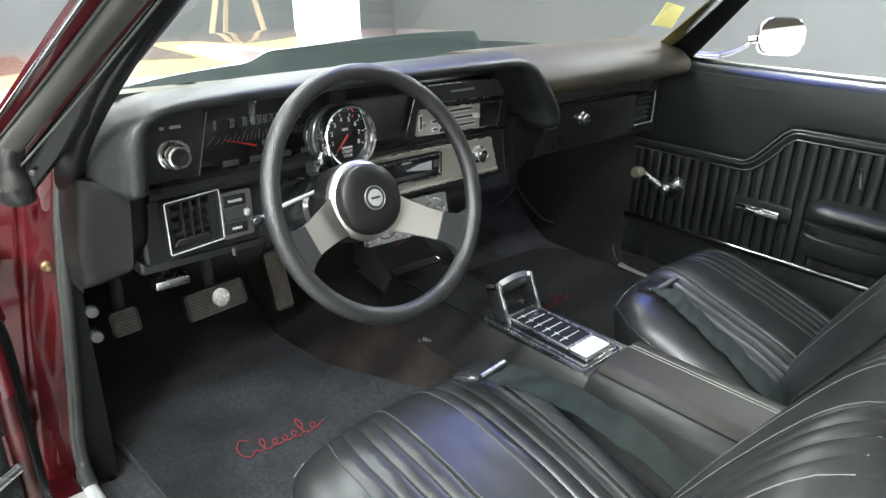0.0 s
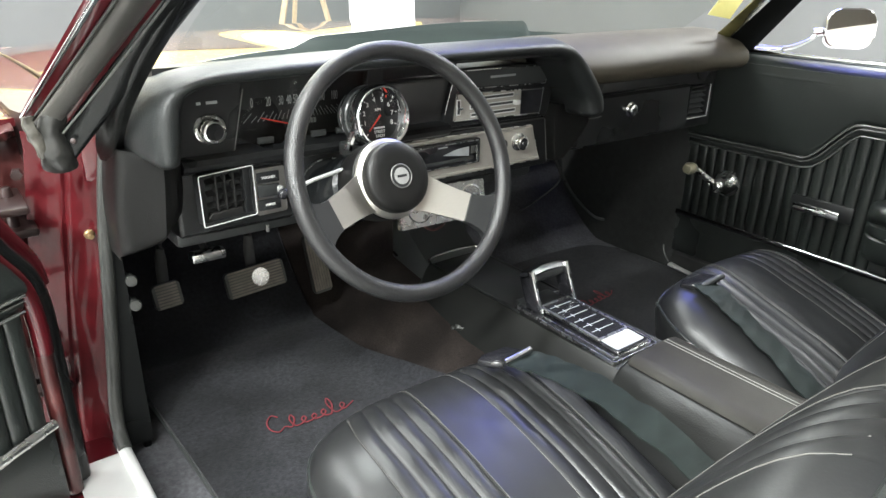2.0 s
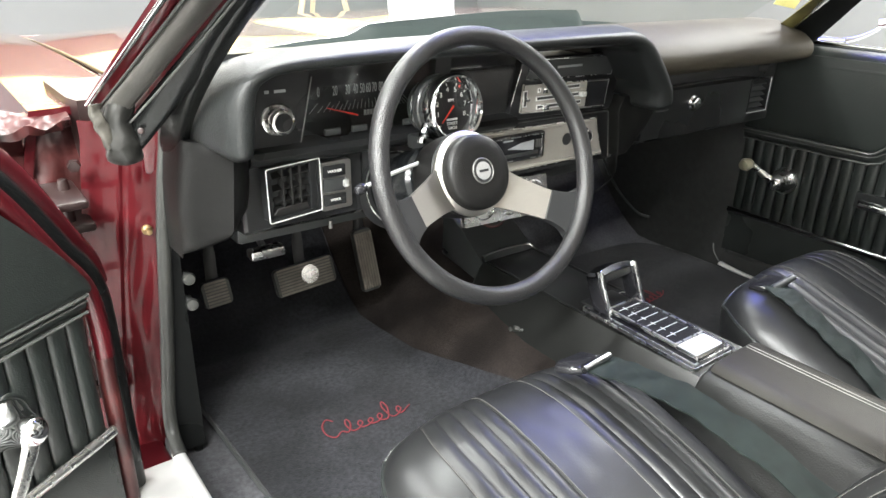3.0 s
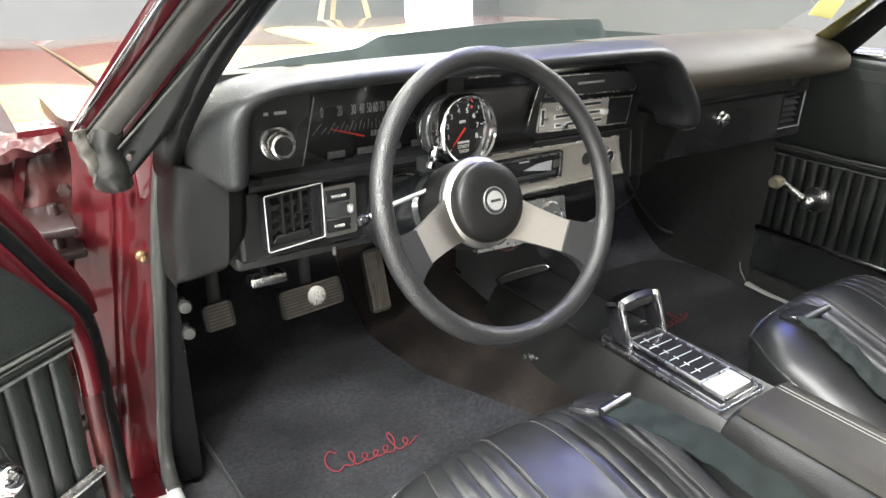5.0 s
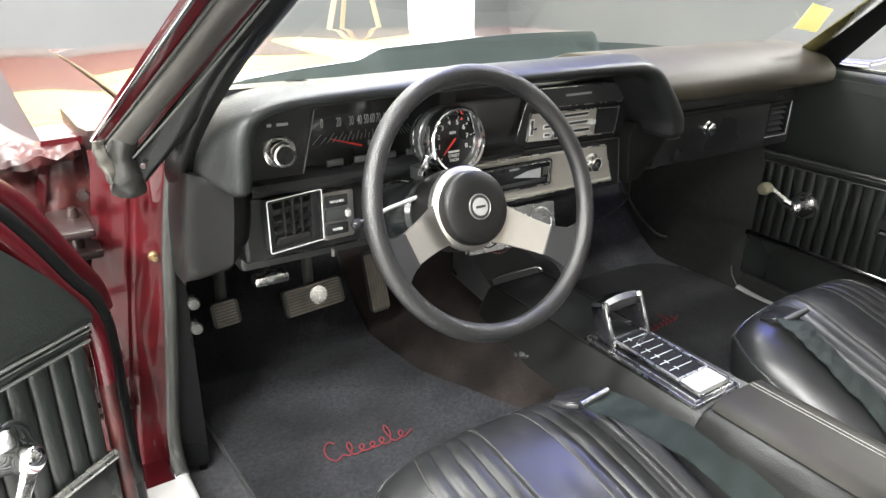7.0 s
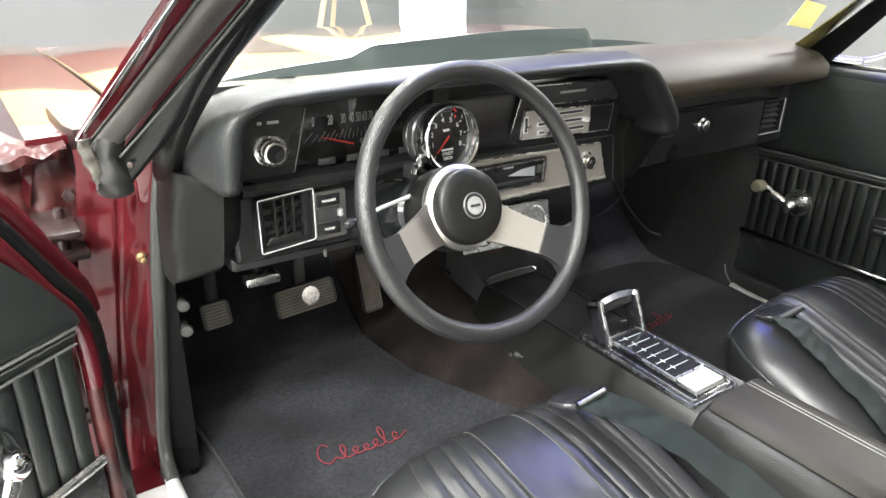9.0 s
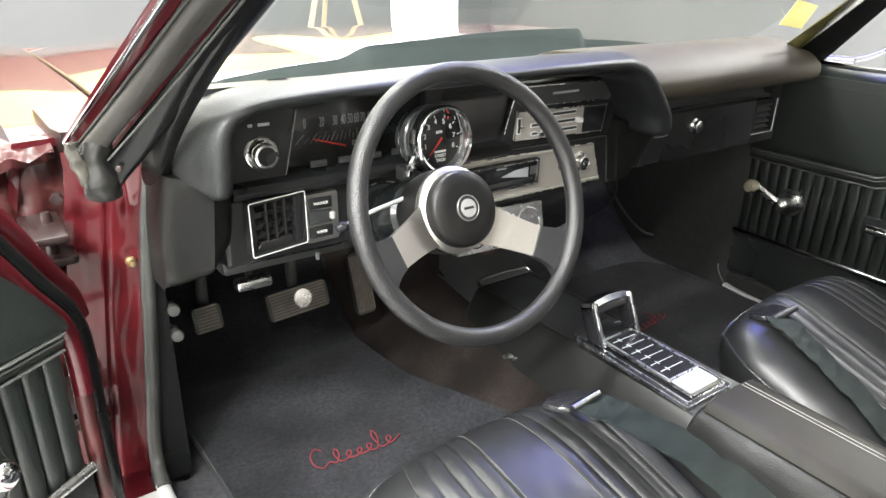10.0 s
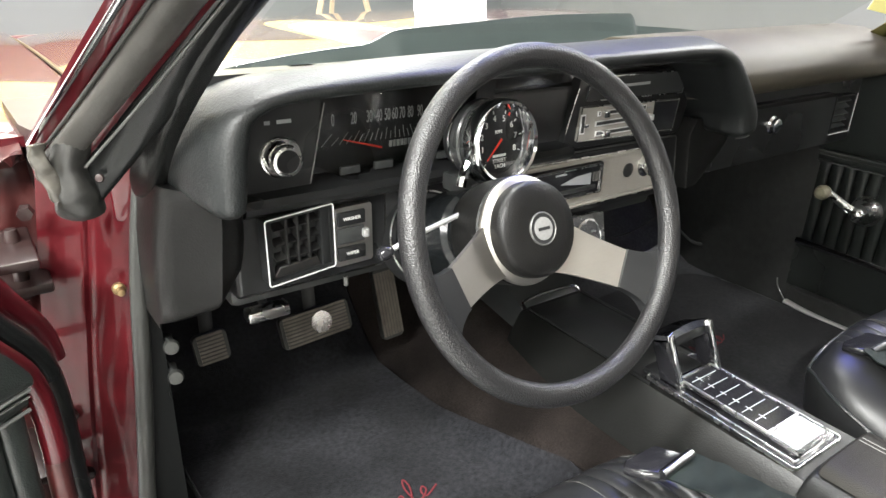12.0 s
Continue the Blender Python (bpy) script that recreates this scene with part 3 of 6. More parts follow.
def pillar(sgn):
    def line(a, k):
        p = (INNER0 + INNERD * k) * (1 - a) + (OUTER0 + OUTERD * k) * a
        return Vector((p.x if sgn < 0 else 2 * CX - p.x, p.y, p.z))

    def bar(name, a, width, mat, label="", lo=-0.05, hi=1.9, lift=0.0, thick=0.6):
        """A rounded bar up the pillar at the fraction a from its inner to its outer edge; width is a fraction too."""
        b = bmesh.new()
        rings = []
        for k in range(10):
            f = lo + (hi - lo) * k / 9
            c, w = line(a, f), (line(1, f) - line(0, f)) * width / 2
            d = (line(a, f + 0.1) - line(a, f)).normalized()
            n = d.cross(w.normalized())
            if n.y > 0:
                n = -n
            h = w.length * thick
            rings.append([b.verts.new(c + n * lift + w * math.cos(q) + n * h * math.sin(q)) for q in (2 * math.pi * m / 14 for m in range(14))])
        for r0, r1 in zip(rings, rings[1:]):
            for k in range(14):
                b.faces.new((r0[k], r0[(k + 1) % 14], r1[(k + 1) % 14], r1[k]))
        b.faces.new(rings[0])
        b.faces.new(rings[-1])
        return part(name, b, mat, body, label)
    if sgn < 0:
        bar("pillar", 0.55, 0.95, MAROON, "maroon windshield pillar", thick=0.2, lift=-0.006)
        bar("pillar_trim", 0.19, 0.42, TRIMBLACK, "black inner pillar trim", lo=-0.2, lift=0.002, thick=0.35)
        bar("pillar_trim", 0.37, 0.035, KNOBGREY, lift=0.01, thick=0.6)
        bar("pillar_seal", 0.65, 0.33, PILLARRUBBER, "thick grey rubber window seal", lift=0.006, thick=0.5)
        bar("pillar_seal", 0.84, 0.04, RUBBER, lift=0.006, thick=1.0)

        def foot_pt(u, v):
            """A cover that flares from the pillar down to the door seal."""
            hi, mid = line(0.27 - 0.25 * u, 0.9), line(0.33 - 0.42 * u, 0.02)
            low = Vector((-0.700 + 0.03 * u, 0.300 - 0.03 * u, 0.842))
            return hi * (1 - v) ** 2 + mid * (2 * v * (1 - v)) + low * v * v + Vector((-0.2, -1, 0)) * (0.006 + 0.009 * math.sin(math.pi * u))
        part("pillar_foot", sheet(foot_pt, 10, 24, 0.005), TRIMBLACK, body, "black moulded pillar foot")
        bar("pillar_molding", 0.975, 0.07, CHROME, "bright chrome windshield molding", lift=0.0, thick=0.6)
    else:
        bar("pillar", 0.75, 0.5, MAROON, "maroon windshield pillar", thick=0.2, lift=-0.02)
        bar("pillar_molding", 0.99, 0.04, CHROME, "bright chrome windshield molding", thick=0.8)

        def trim_pt(u, v, a, b):
            """The padded inner pillar cover, between the edge lines a and b."""
            k = -0.45 + 2.6 * v
            p = (Vector(a[0]) + Vector(a[1]) * k) * (1 - u) + (Vector(b[0]) + Vector(b[1]) * k) * u
            return p + Vector((-0.5, -0.7, 0.1)) * 0.012 * math.sin(math.pi * u)
        seal_line = ((0.683, 0.20, 0.984), (-0.129, -0.16, 0.095))
        mid_line = ((0.716, 0.20, 0.962), (-0.108, -0.16, 0.113))
        out_line = ((0.809, 0.20, 0.917), (-0.069, -0.16, 0.158))
        part("pillar_trim", sheet(lambda u, v: trim_pt(u, v, mid_line, out_line), 10, 24, 0.004), PILLARPAD, body, "black padded inner pillar trim")
        part("pillar_seal", sheet(lambda u, v: trim_pt(u, v, seal_line, mid_line), 6, 24, 0.004), OLIVETRIM, body, "yellowed glossy seal along the glass")


pillar(-1)
pillar(1)
top = INNER0 + INNERD * 1.9
part("windshield_header", tube(smooth_line([(top.x, top.y, top.z), (-0.25, 0.015, 1.285), (2 * CX + 0.25, 0.015, 1.285), (2 * CX - top.x, top.y, top.z)], 6), 0.026, 12), MAROON, body)
clip = tube(smooth_line([(-0.790, 0.214, 0.928), (-0.788, 0.213, 0.912), (-0.783, 0.212, 0.896), (-0.778, 0.214, 0.876)], 5), 0.0095, 14, up=(0, 1, 0), squash=0.6, ends=(0.9, 0.7))
for v in clip.verts:
    v.co += 0.004 * Vector(noise.noise_vector(v.co * 90))
part("windshield_post", clip, CLEARCLIP, body, "tarnished molding end clip")
wad = tube(smooth_line([(-0.757, 0.212, 0.935), (-0.763, 0.219, 0.912), (-0.765, 0.220, 0.89), (-0.762, 0.222, 0.872), (-0.760, 0.232, 0.858)], 6), 0.019, 18, up=(0, 1, 0), squash=0.75, ends=(0.8, 1.1))
for v in wad.verts:
    v.co += 0.005 * Vector(noise.noise_vector(v.co * 45))
part("seal_foot", wad, PUTTY, body, "crumpled aged rubber at the seal's foot")


def roof_pt(u, v, low=0.0):
    """The roof skin, from the windshield header back to the rear window."""
    w = 0.50 + 0.10 * min(1.0, v * 3) - 0.06 * max(0.0, v - 0.6)
    x = w * (2 * u - 1)
    y = 0.03 - 0.06 * (2 * u - 1) ** 2 - 1.33 * v
    z = 1.285 + 0.055 * min(1.0, 2.5 * v) - 0.05 * max(0.0, v - 0.7) - 0.055 * abs(2 * u - 1) ** 3
    return (CX + x, y, z - low)


part("roof", sheet(lambda u, v: roof_pt(u, v), 24, 24, 0.015), MAROON, body)
part("headliner", sheet(lambda u, v: roof_pt(0.03 + 0.94 * u, 0.02 + 0.96 * v, 0.035), 20, 20, 0.006), HEADLINER, body, "cream fabric headliner")
for sgn in (-1, 1):
    part("drip_rail", tube(smooth_line([Vector(roof_pt(0.5 + 0.5 * sgn, v)) for v in (0, 0.2, 0.4, 0.6, 0.8, 1.0)], 4), 0.012, 10), CHROME, body, "bright roof drip rail")
    part("rear_pillar", tube([(CX + sgn * 0.56, -1.22, 1.24), (CX + sgn * 0.70, -1.72, 0.84)], 0.16, 14, squash=0.3, up=(sgn, 0, 0.4)), MAROON, body)


def glass_pt(u, v):
    x = -0.61 + 1.26 * u
    s = (x - CX) / 0.72
    return (CX + (x - CX) * (1 - 0.15 * v), 0.60 - 0.35 * abs(s) ** 4 - 0.60 * v, 0.90 + 0.40 * v + 0.0 * s)


shield = tagged(part("windshield", sheet(glass_pt, 40, 12), GLASS), "clear curved windshield glass between the pillars", "windshield", kind="structure")
shield.visible_shadow = False
tagged(part("sticker", quad_plate([(0.600, 0.195, 1.016), (0.695, 0.195, 1.004), (0.745, 0.195, 1.052), (0.656, 0.195, 1.066)], 0.001), STICKER), "square yellow inspection sticker on the windshield glass", "sticker")

# ---- car floor ----


def floor_pt(u, v):
    x = -0.755 + 1.5 * u
    k = v * 2.4
    if k < 1.75:
        y, z = -1.2 + k, 0.31
    elif k < 2.1:
        f = (k - 1.75) / 0.35
        y, z = 0.55 + 0.27 * f, 0.31 + 0.30 * f * f * 0.6 + 0.12 * f
    else:
        f = (k - 2.1) / 0.3
        y, z = 0.82 + 0.03 * f, 0.61 + 0.21 * f
    hump = math.exp(-((x + 0.02) / 0.17) ** 4)
    top_z = 0.43 + 0.16 * max(0, y - 0.15)
    return (x, y, max(z, z + (max(top_z, z + 0.02) - z) * hump))


tagged(part("tunnel_carpet", sheet(lambda u, v: Vector(floor_pt((0.755 - 0.25 + 0.46 * u) / 1.5, 0.25 + 0.70 * v)) + Vector((0, 0, 0.005)), 30, 40, 0.004), TUNNELCARPET), "worn brown-black carpet over the transmission tunnel", "carpet", kind="structure")
def tuft(cx, cy, cz, r, seed):
    b = lathe([(0, r), (r * 0.6, r * 0.75), (r, r * 0.1), (r * 0.8, -r * 0.5), (0, -r * 0.6)], 12, Matrix.Translation((cx, cy, cz)))
    for v in b.verts:
        v.co += r * 0.7 * Vector(noise.noise_vector(v.co * 120 + Vector((seed, 0, 0))))
    return b


tear = root("carpet_tear", -0.127, 0.185, 0.43, "frayed grey tear in the tunnel carpet", "carpet tear")
for k, (tx, ty, tz, tr) in enumerate(((-0.130, 0.192, 0.432, 0.006), (-0.126, 0.18, 0.436, 0.008), (-0.124, 0.166, 0.439, 0.005))):
    part("tuft", tuft(tx, ty, tz, tr * 0.8, k * 3.7), RUBBER, tear)
tagged(part("car_floor", sheet(floor_pt, 60, 60, 0.01), OLDCARPET), "worn black carpet over the car floor and tunnel", "carpet", kind="structure")
tagged(part("firewall", box(-0.72, 0.76, 0.852, 0.875, 0.2, 0.85), PLASTIC), "black firewall panel under the dash", "firewall", kind="structure")
kick = root("kick_panel", -0.71, 0.55, 0.31, "black kick panel with two round pull knobs", "kick panel")
part("panel", box(-0.706, -0.692, 0.332, 0.84, 0.31, 0.86, 0.004), TRIMBLACK, kick)
part("kick_return", prism([(-0.702, 0.76), (-0.714, 0.62), (-0.727, 0.49), (-0.734, 0.42), (-0.738, 0.33), (-0.69, 0.33), (-0.69, 0.76)], "y", 0.325, 0.334), TRIMBLACK, kick)
for kz in (0.64, 0.597):
    part("knob", lathe([(0, 0.016), (0.008, 0.015), (0.0095, 0.012), (0.0095, 0.008), (0.004, 0.006), (0.004, -0.03)], 20, facing((-0.684, 0.318, kz), (-0.15, -1, 0.15))), RUBBER, kick, "round grey pull knob")
    part("knob_stem", tube([(-0.684, 0.32, kz), (-0.694, 0.40, kz)], 0.004, 8), PLASTIC, kick)
kick2 = root("kick_panel", 0.745, 0.55, 0.31, "plain black passenger side kick panel", "kick panel")
part("panel", box(0.742, 0.756, 0.265, 0.84, 0.30, 0.90, 0.004), KICKBLACK, kick2)
part("wire", tube(smooth_line([(0.55, 0.60, 0.62), (0.60, 0.56, 0.5), (0.66, 0.52, 0.42), (0.70, 0.5, 0.40)], 6), 0.004, 6), PLASTIC, kick2)

# ---- floor mats ----


def script_stroke(x0, y0, z, w, ang):
    """A flowing red thread line: one large loop, then a row of small ones."""
    b = bmesh.new()
    big = [(0.9, 0.85), (0.65, 1.05), (0.3, 0.75), (0.25, 0.3), (0.55, 0.02), (0.95, 0.2)]
    xs = [(0.22 * p[0] - 0.03, p[1] * 0.30) for p in big]
    pts = list(xs)
    n = 6
    for k in range(n):
        cx = 0.26 + 0.115 * k
        hgt = (0.22, 0.13, 0.11, 0.13, 0.3, 0.14)[k]
        pts += [(cx - 0.02, 0.02), (cx + 0.05, hgt * 0.6), (cx + 0.04, hgt), (cx, hgt * 0.65), (cx + 0.02, 0.02)]
    pts.append((1.0, 0.1))
    c, s = math.cos(ang), math.sin(ang)
    world_pts = [(x0 + w * (p[0] * c - p[1] * s), y0 + w * (p[0] * s + p[1] * c), z) for p in pts]
    return tube(smooth_line(world_pts, 5), 0.0015, 6, squash=0.6, bm=b)


MAT_LEFT = [(-0.24, -0.645), (0.0, -0.650), (0.20, -0.655), (0.44, -0.664), (0.9, -0.668)]
MAT_RIGHT = [(-0.24, -0.190), (0.10, -0.182), (0.24, -0.212), (0.36, -0.242), (0.475, -0.254), (0.55, -0.258), (0.9, -0.262)]


def driver_mat_pt(u, v):
    """The driver's mat lies flat under the seat's front and climbs the toe board in one sweep."""
    p = Vector(floor_pt(0.2, (0.97 + 1.17 * v) / 2.4))
    left = float(np.interp(p.y, [a for a, _ in MAT_LEFT], [c for _, c in MAT_LEFT]))
    right = float(np.interp(p.y, [a for a, _ in MAT_RIGHT], [c for _, c in MAT_RIGHT]))
    x = left + (right - left) * u
    z = floor_pt((x + 0.755) / 1.5, (0.97 + 1.17 * v) / 2.4)[2]
    return (x, p.y, z + 0.0195 + 0.0012 * noise.noise(Vector((x * 9, p.y * 9, 0.4))))


def floor_mat(outline, label, sx, sy, w, ang):
    cx = sum(p[0] for p in outline) / len(outline)
    cy = sum(p[1] for p in outline) / len(outline)
    mat = root("floor_mat", cx, cy, 0.32, label, "floor mat", "front floor mats")
    line = [(p.x, p.y) for p in smooth_line([(x, y, 0) for x, y in outline], 3, True)]
    if cx < 0:
        part("mat_surface", sheet(driver_mat_pt, 24, 90, 0.008), MATPILE, mat)
    else:
        part("mat_surface", prism(line, "z", 0.3205, 0.331, 0.003), MATPILE, mat)
    bound = smooth_line([(x, y, 0.327) for x, y in outline[7:] + outline[:3]], 3)
    part("edging", tube(bound, 0.0045, 6), PLASTIC, mat, "bound black edge")
    part("embroidery", script_stroke(sx, sy, 0.3325 if cx > 0 else 0.3405, w, ang), REDTHREAD, mat, "flowing red embroidered script mark")
    return mat


DM = [(-0.655, 0.20), (-0.660, 0.36), (-0.664, 0.44), (-0.655, 0.505), (-0.45, 0.52), (-0.30, 0.52), (-0.262, 0.515), (-0.254, 0.475), (-0.242, 0.36), (-0.212, 0.24), (-0.182, 0.10), (-0.19, -0.22), (-0.42, -0.24), (-0.645, -0.22), (-0.650, 0.0)]
floor_mat(DM, "black carpet driver's floor mat with red embroidery", -0.525, 0.200, 0.168, -0.06)

PM = [(0.70, 0.20), (0.70, 0.36), (0.69, 0.44), (0.64, 0.50), (0.49, 0.52), (0.32, 0.52), (0.265, 0.515), (0.245, 0.48), (0.225, 0.38), (0.215, 0.24), (0.22, 0.0), (0.23, -0.22), (0.45, -0.24), (0.68, -0.22), (0.70, 0.0)]
floor_mat(PM, "black carpet passenger's floor mat with red embroidery", 0.292, 0.216, 0.155, 0.1)

# ---- doors ----


def car_door(m, label, angle_note, front_cut):
    o = m @ Vector((0, 0, 0))
    door = root("door_1" if front_cut else "door_2", o.x, o.y, 0.36, label, "car door", "front doors", "structure")

    def put(name, bmx, mat, lab="", parent=None):
        return part(name, turn(bmx, m), mat, parent or door, lab)
    L = 1.16
    TZ = 0.506 if front_cut else 0.486
    skin = [(0.0, 0.36), (L, 0.36), (L, 0.93), (0.16, 0.93), (0.10, 0.87), (0.035, 0.76), (0.0, 0.70)] if front_cut else [(0, 0.36), (L, 0.36), (L, 0.93), (0, 0.93)]
    shell = [(p[0] + (0.004 if p[0] < 0.2 else 0), p[1]) for p in skin]
    shell = [(u, z if z < 0.9 or front_cut else 0.895) for u, z in shell]
    put("outer_shell", prism(shell, "y", -0.115, -0.018, 0.01, 2), MAROON, "maroon painted outer door skin")
    if front_cut:
        edge = smooth_line([(0.17, -0.022, 0.925), (0.10, -0.022, 0.868), (0.035, -0.022, 0.765), (-0.004, -0.022, 0.69), (-0.008, -0.022, 0.55), (-0.008, -0.022, 0.37)], 8)
        # Lower end takes a darker maroon that holds its shade and brown reflections.
        put("lower_flange", tube([p + Vector((-0.010, 0.008, 0)) for p in edge[28:]], 0.0115, 12, up=(0, 1, 0)), OLDMAROON, "lower door edge, shade and reflections put into its colour")
        put("door_flange", tube([p + Vector((-0.010, 0.010, 0)) for p in edge[:30]], 0.0125, 12, up=(0, 1, 0)), MAROON, "rounded maroon door edge")
        outer = [p + Vector((-0.075, -0.045, 0)) for p in edge[:26]]
        put("outer_edge", tube(outer, 0.017, 12, up=(0, 1, 0), ends=(1.2, 0.6)), MAROON, "glossy maroon outer door lip")
        put("edge_seal", tube([p + Vector((-0.036, -0.008, 0)) for p in edge], 0.014, 10, up=(0, 1, 0)), TRIMBLACK, "black door edge seal")
        put("edge_panel", box(-0.012, 0.003, -0.112, -0.05, 0.37, 0.70, 0.004), DARKMETAL, "dark front face of the door")
    # smooth upper pad; its lower edge steps up beyond the crank

    def low_z(u):
        """The pad's lower edge: level, then an easy step up."""
        f = max(0.0, min(1.0, (u - 0.305) / 0.115))
        return 0.705 + 0.097 * f * f * (3 - 2 * f)

    def pad_top(u):
        """The top of the trim, cut away by the front edge of the open door."""
        if not front_cut or u > 0.15:
            return 0.905
        return 0.725 + 0.18 * (u / 0.15) ** 0.85

    def pad_pt(a, c):
        u = L * a
        z0 = low_z(u)
        z1 = max(z0 + 0.004, pad_top(u))
        z = z0 + (z1 - z0) * c
        roll = min(1.0, (z - z0) / 0.014)
        return (u, -0.016 + 0.022 * math.sqrt(max(0.0, roll * (2 - roll))) + 0.003 * math.sin(math.pi * c), z)
    put("backing", box(0.004, L, -0.0182, -0.0125, 0.37, 0.70), VINYL)
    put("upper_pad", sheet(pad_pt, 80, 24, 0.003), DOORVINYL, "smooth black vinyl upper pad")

    def edge_line(off, depth):
        """A line that follows the step at an even distance below it."""
        out = []
        for k in range(81):
            u = 0.002 + (L - 0.004) * k / 80
            d = (low_z(u + 0.002) - low_z(u - 0.002)) / 0.004
            n = math.sqrt(1 + d * d)
            out.append((u + off * d / n, depth, low_z(u) - off / n))
        return out
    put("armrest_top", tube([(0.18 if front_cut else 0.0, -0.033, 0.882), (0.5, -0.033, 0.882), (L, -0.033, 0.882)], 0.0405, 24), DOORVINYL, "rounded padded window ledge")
    put("belt_molding", box(0.14 if front_cut else -0.1, L, -0.066, -0.05, 0.918, 0.932, 0.003), CHROME, "chrome belt molding")
    put("window_slot", box(0.14 if front_cut else -0.1, L, -0.05, -0.022, 0.89, 0.915, 0.002), RUBBER, "black window seal")
    # pleated lower field, one flute a part
    pitch = 0.0275
    n = int(L / pitch)
    for k in range(n):
        u0 = 0.004 + k * pitch
        uc = u0 + pitch / 2
        zt = low_z(uc) - 0.004
        if uc > 0.50:
            bot = 0.640
        else:
            bot = TZ - 0.012
        prof = [(u0 + 0.0007, -0.018), (u0 + pitch - 0.0007, -0.018)] + [(u0 + pitch / 2 + (pitch / 2 - 0.0007) * math.cos(radians(a)), -0.010 + 0.005 * math.sin(radians(a))) for a in range(0, 181, 30)]
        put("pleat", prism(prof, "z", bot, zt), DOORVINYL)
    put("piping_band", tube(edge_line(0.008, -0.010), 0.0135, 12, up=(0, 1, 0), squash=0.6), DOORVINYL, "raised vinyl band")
    for off, rad, depth in ((-0.003, 0.0026, 0.003), (0.006, 0.0016, 0.0), (0.0215, 0.0022, -0.003)):
        put("piping", tube(edge_line(off, depth), rad, 8, up=(0, 1, 0)), PIPING, "glossy raised piping")
    put("trim_strip", tube([(0.0, 0.0, TZ), (0.3, 0.0, TZ - 0.004), (L, 0.0, TZ - 0.012)], 0.008, 12, up=(0, 1, 0), squash=0.7), DULLCHROME if front_cut else DARKCHROME, "bright lower trim strip")
    put("lower_panel", prism([(0, 0.37), (L, 0.37), (L, TZ - 0.012), (0, TZ)], "y", -0.018, -0.002, 0.004, 2), VINYL)
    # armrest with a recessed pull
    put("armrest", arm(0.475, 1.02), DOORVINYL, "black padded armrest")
    # inner latch
    latch = put("latch_handle", box(0.318, 0.425, 0.012, 0.024, 0.588, 0.608, 0.004, 2), CHROME, "chrome inner latch handle")
    put("latch_rib", box(0.32, 0.40, 0.024, 0.027, 0.595, 0.600, 0.001), DULLCHROME, "", latch)
    put("latch_cup", box(0.30, 0.445, -0.012, -0.002, 0.578, 0.618, 0.004, 2), SATIN, "dark latch escutcheon")
    put("pull_slot", tube([(0.565, 0.0, 0.745), (0.572, 0.0, 0.70)], 0.004, 6), DULLCHROME, "slim upright chrome pin")
    if front_cut:
        lock = put("lock_knob", lathe([(0.004, 0.0), (0.004, 0.03), (0.0075, 0.036), (0.0085, 0.043), (0.006, 0.047), (0, 0.048)], 18, Matrix.Translation((0.93, -0.01, 0.924))), CHROME, "chrome lock button")
    # window crank
    CU, CZ = angle_note[2:]
    crank = put("crank_hub", lathe([(0, 0.052), (0.009, 0.0505), (0.015, 0.046), (0.0175, 0.040), (0.0185, 0.031), (0.0215, 0.02), (0.028, 0.006), (0.0335, -0.002), (0.0335, -0.012)], 28, facing((CU, 0.0, CZ), (0, 1, 0))), CHROME if front_cut else DULLCHROME, "chrome window crank")
    ends = angle_note
    put("crank_arm", tube(smooth_line([(CU, 0.04, CZ), (CU + ends[0] * 0.4, 0.046, CZ + ends[1] * 0.4), (CU + ends[0], 0.05, CZ + ends[1])], 5), 0.0105, 10, squash=0.55, up=(0, 1, 0), ends=(1.1, 0.75)), DULLCHROME, "ribbed chrome arm", crank)
    side = Vector((-ends[1], 0, ends[0])).normalized() * 0.0058
    for s in (-1, 0, 1):
        put("arm_rib", tube(smooth_line([Vector((CU + ends[0] * f, 0.0455 + 0.006 * f, CZ + ends[1] * f)) + side * s * (1 - 0.3 * f) for f in (0.2, 0.5, 0.93)], 4), 0.0021, 8), CHROME, "", crank)
    put("crank_knob", lathe([(0, 0.04), (0.012, 0.038), (0.0165, 0.026), (0.014, 0.012), (0.008, 0.0), (0, 0)], 20, facing((CU + ends[0] * 1.02, 0.045, CZ + ends[1] * 1.02), (0, 1, 0))), BONE, "yellowed plastic crank knob", crank)
    return door, put


def arm(u0, u1):
    """A padded armrest: a full roll on top, a flatter face with a groove under it, rounded at its front end."""
    prof = [(-0.016, 0.515), (0.026, 0.52), (0.034, 0.535), (0.036, 0.572), (0.030, 0.577), (0.037, 0.582), (0.039, 0.604), (0.033, 0.609), (0.044, 0.615),
            (0.053, 0.626), (0.054, 0.640), (0.046, 0.652), (0.030, 0.659), (-0.016, 0.660)]
    b = bmesh.new()
    rings = []
    for k in range(15):
        f = k / 14
        u = u0 + (u1 - u0) * f ** 1.6
        g = min(1.0, (u - u0) / 0.05)
        g = 0.2 + 0.8 * math.sqrt(max(0.0, g * (2 - g)))
        rings.append([b.verts.new((u, -0.016 + (y + 0.016) * g, 0.59 + (z - 0.59) * (0.55 + 0.45 * g))) for y, z in prof])
    for r0, r1 in zip(rings, rings[1:]):
        for k in range(len(prof) - 1):
            b.faces.new((r0[k], r1[k], r1[k + 1], r0[k + 1]))
    b.faces.new(rings[0])
    b.faces.new(rings[-1])
    return b


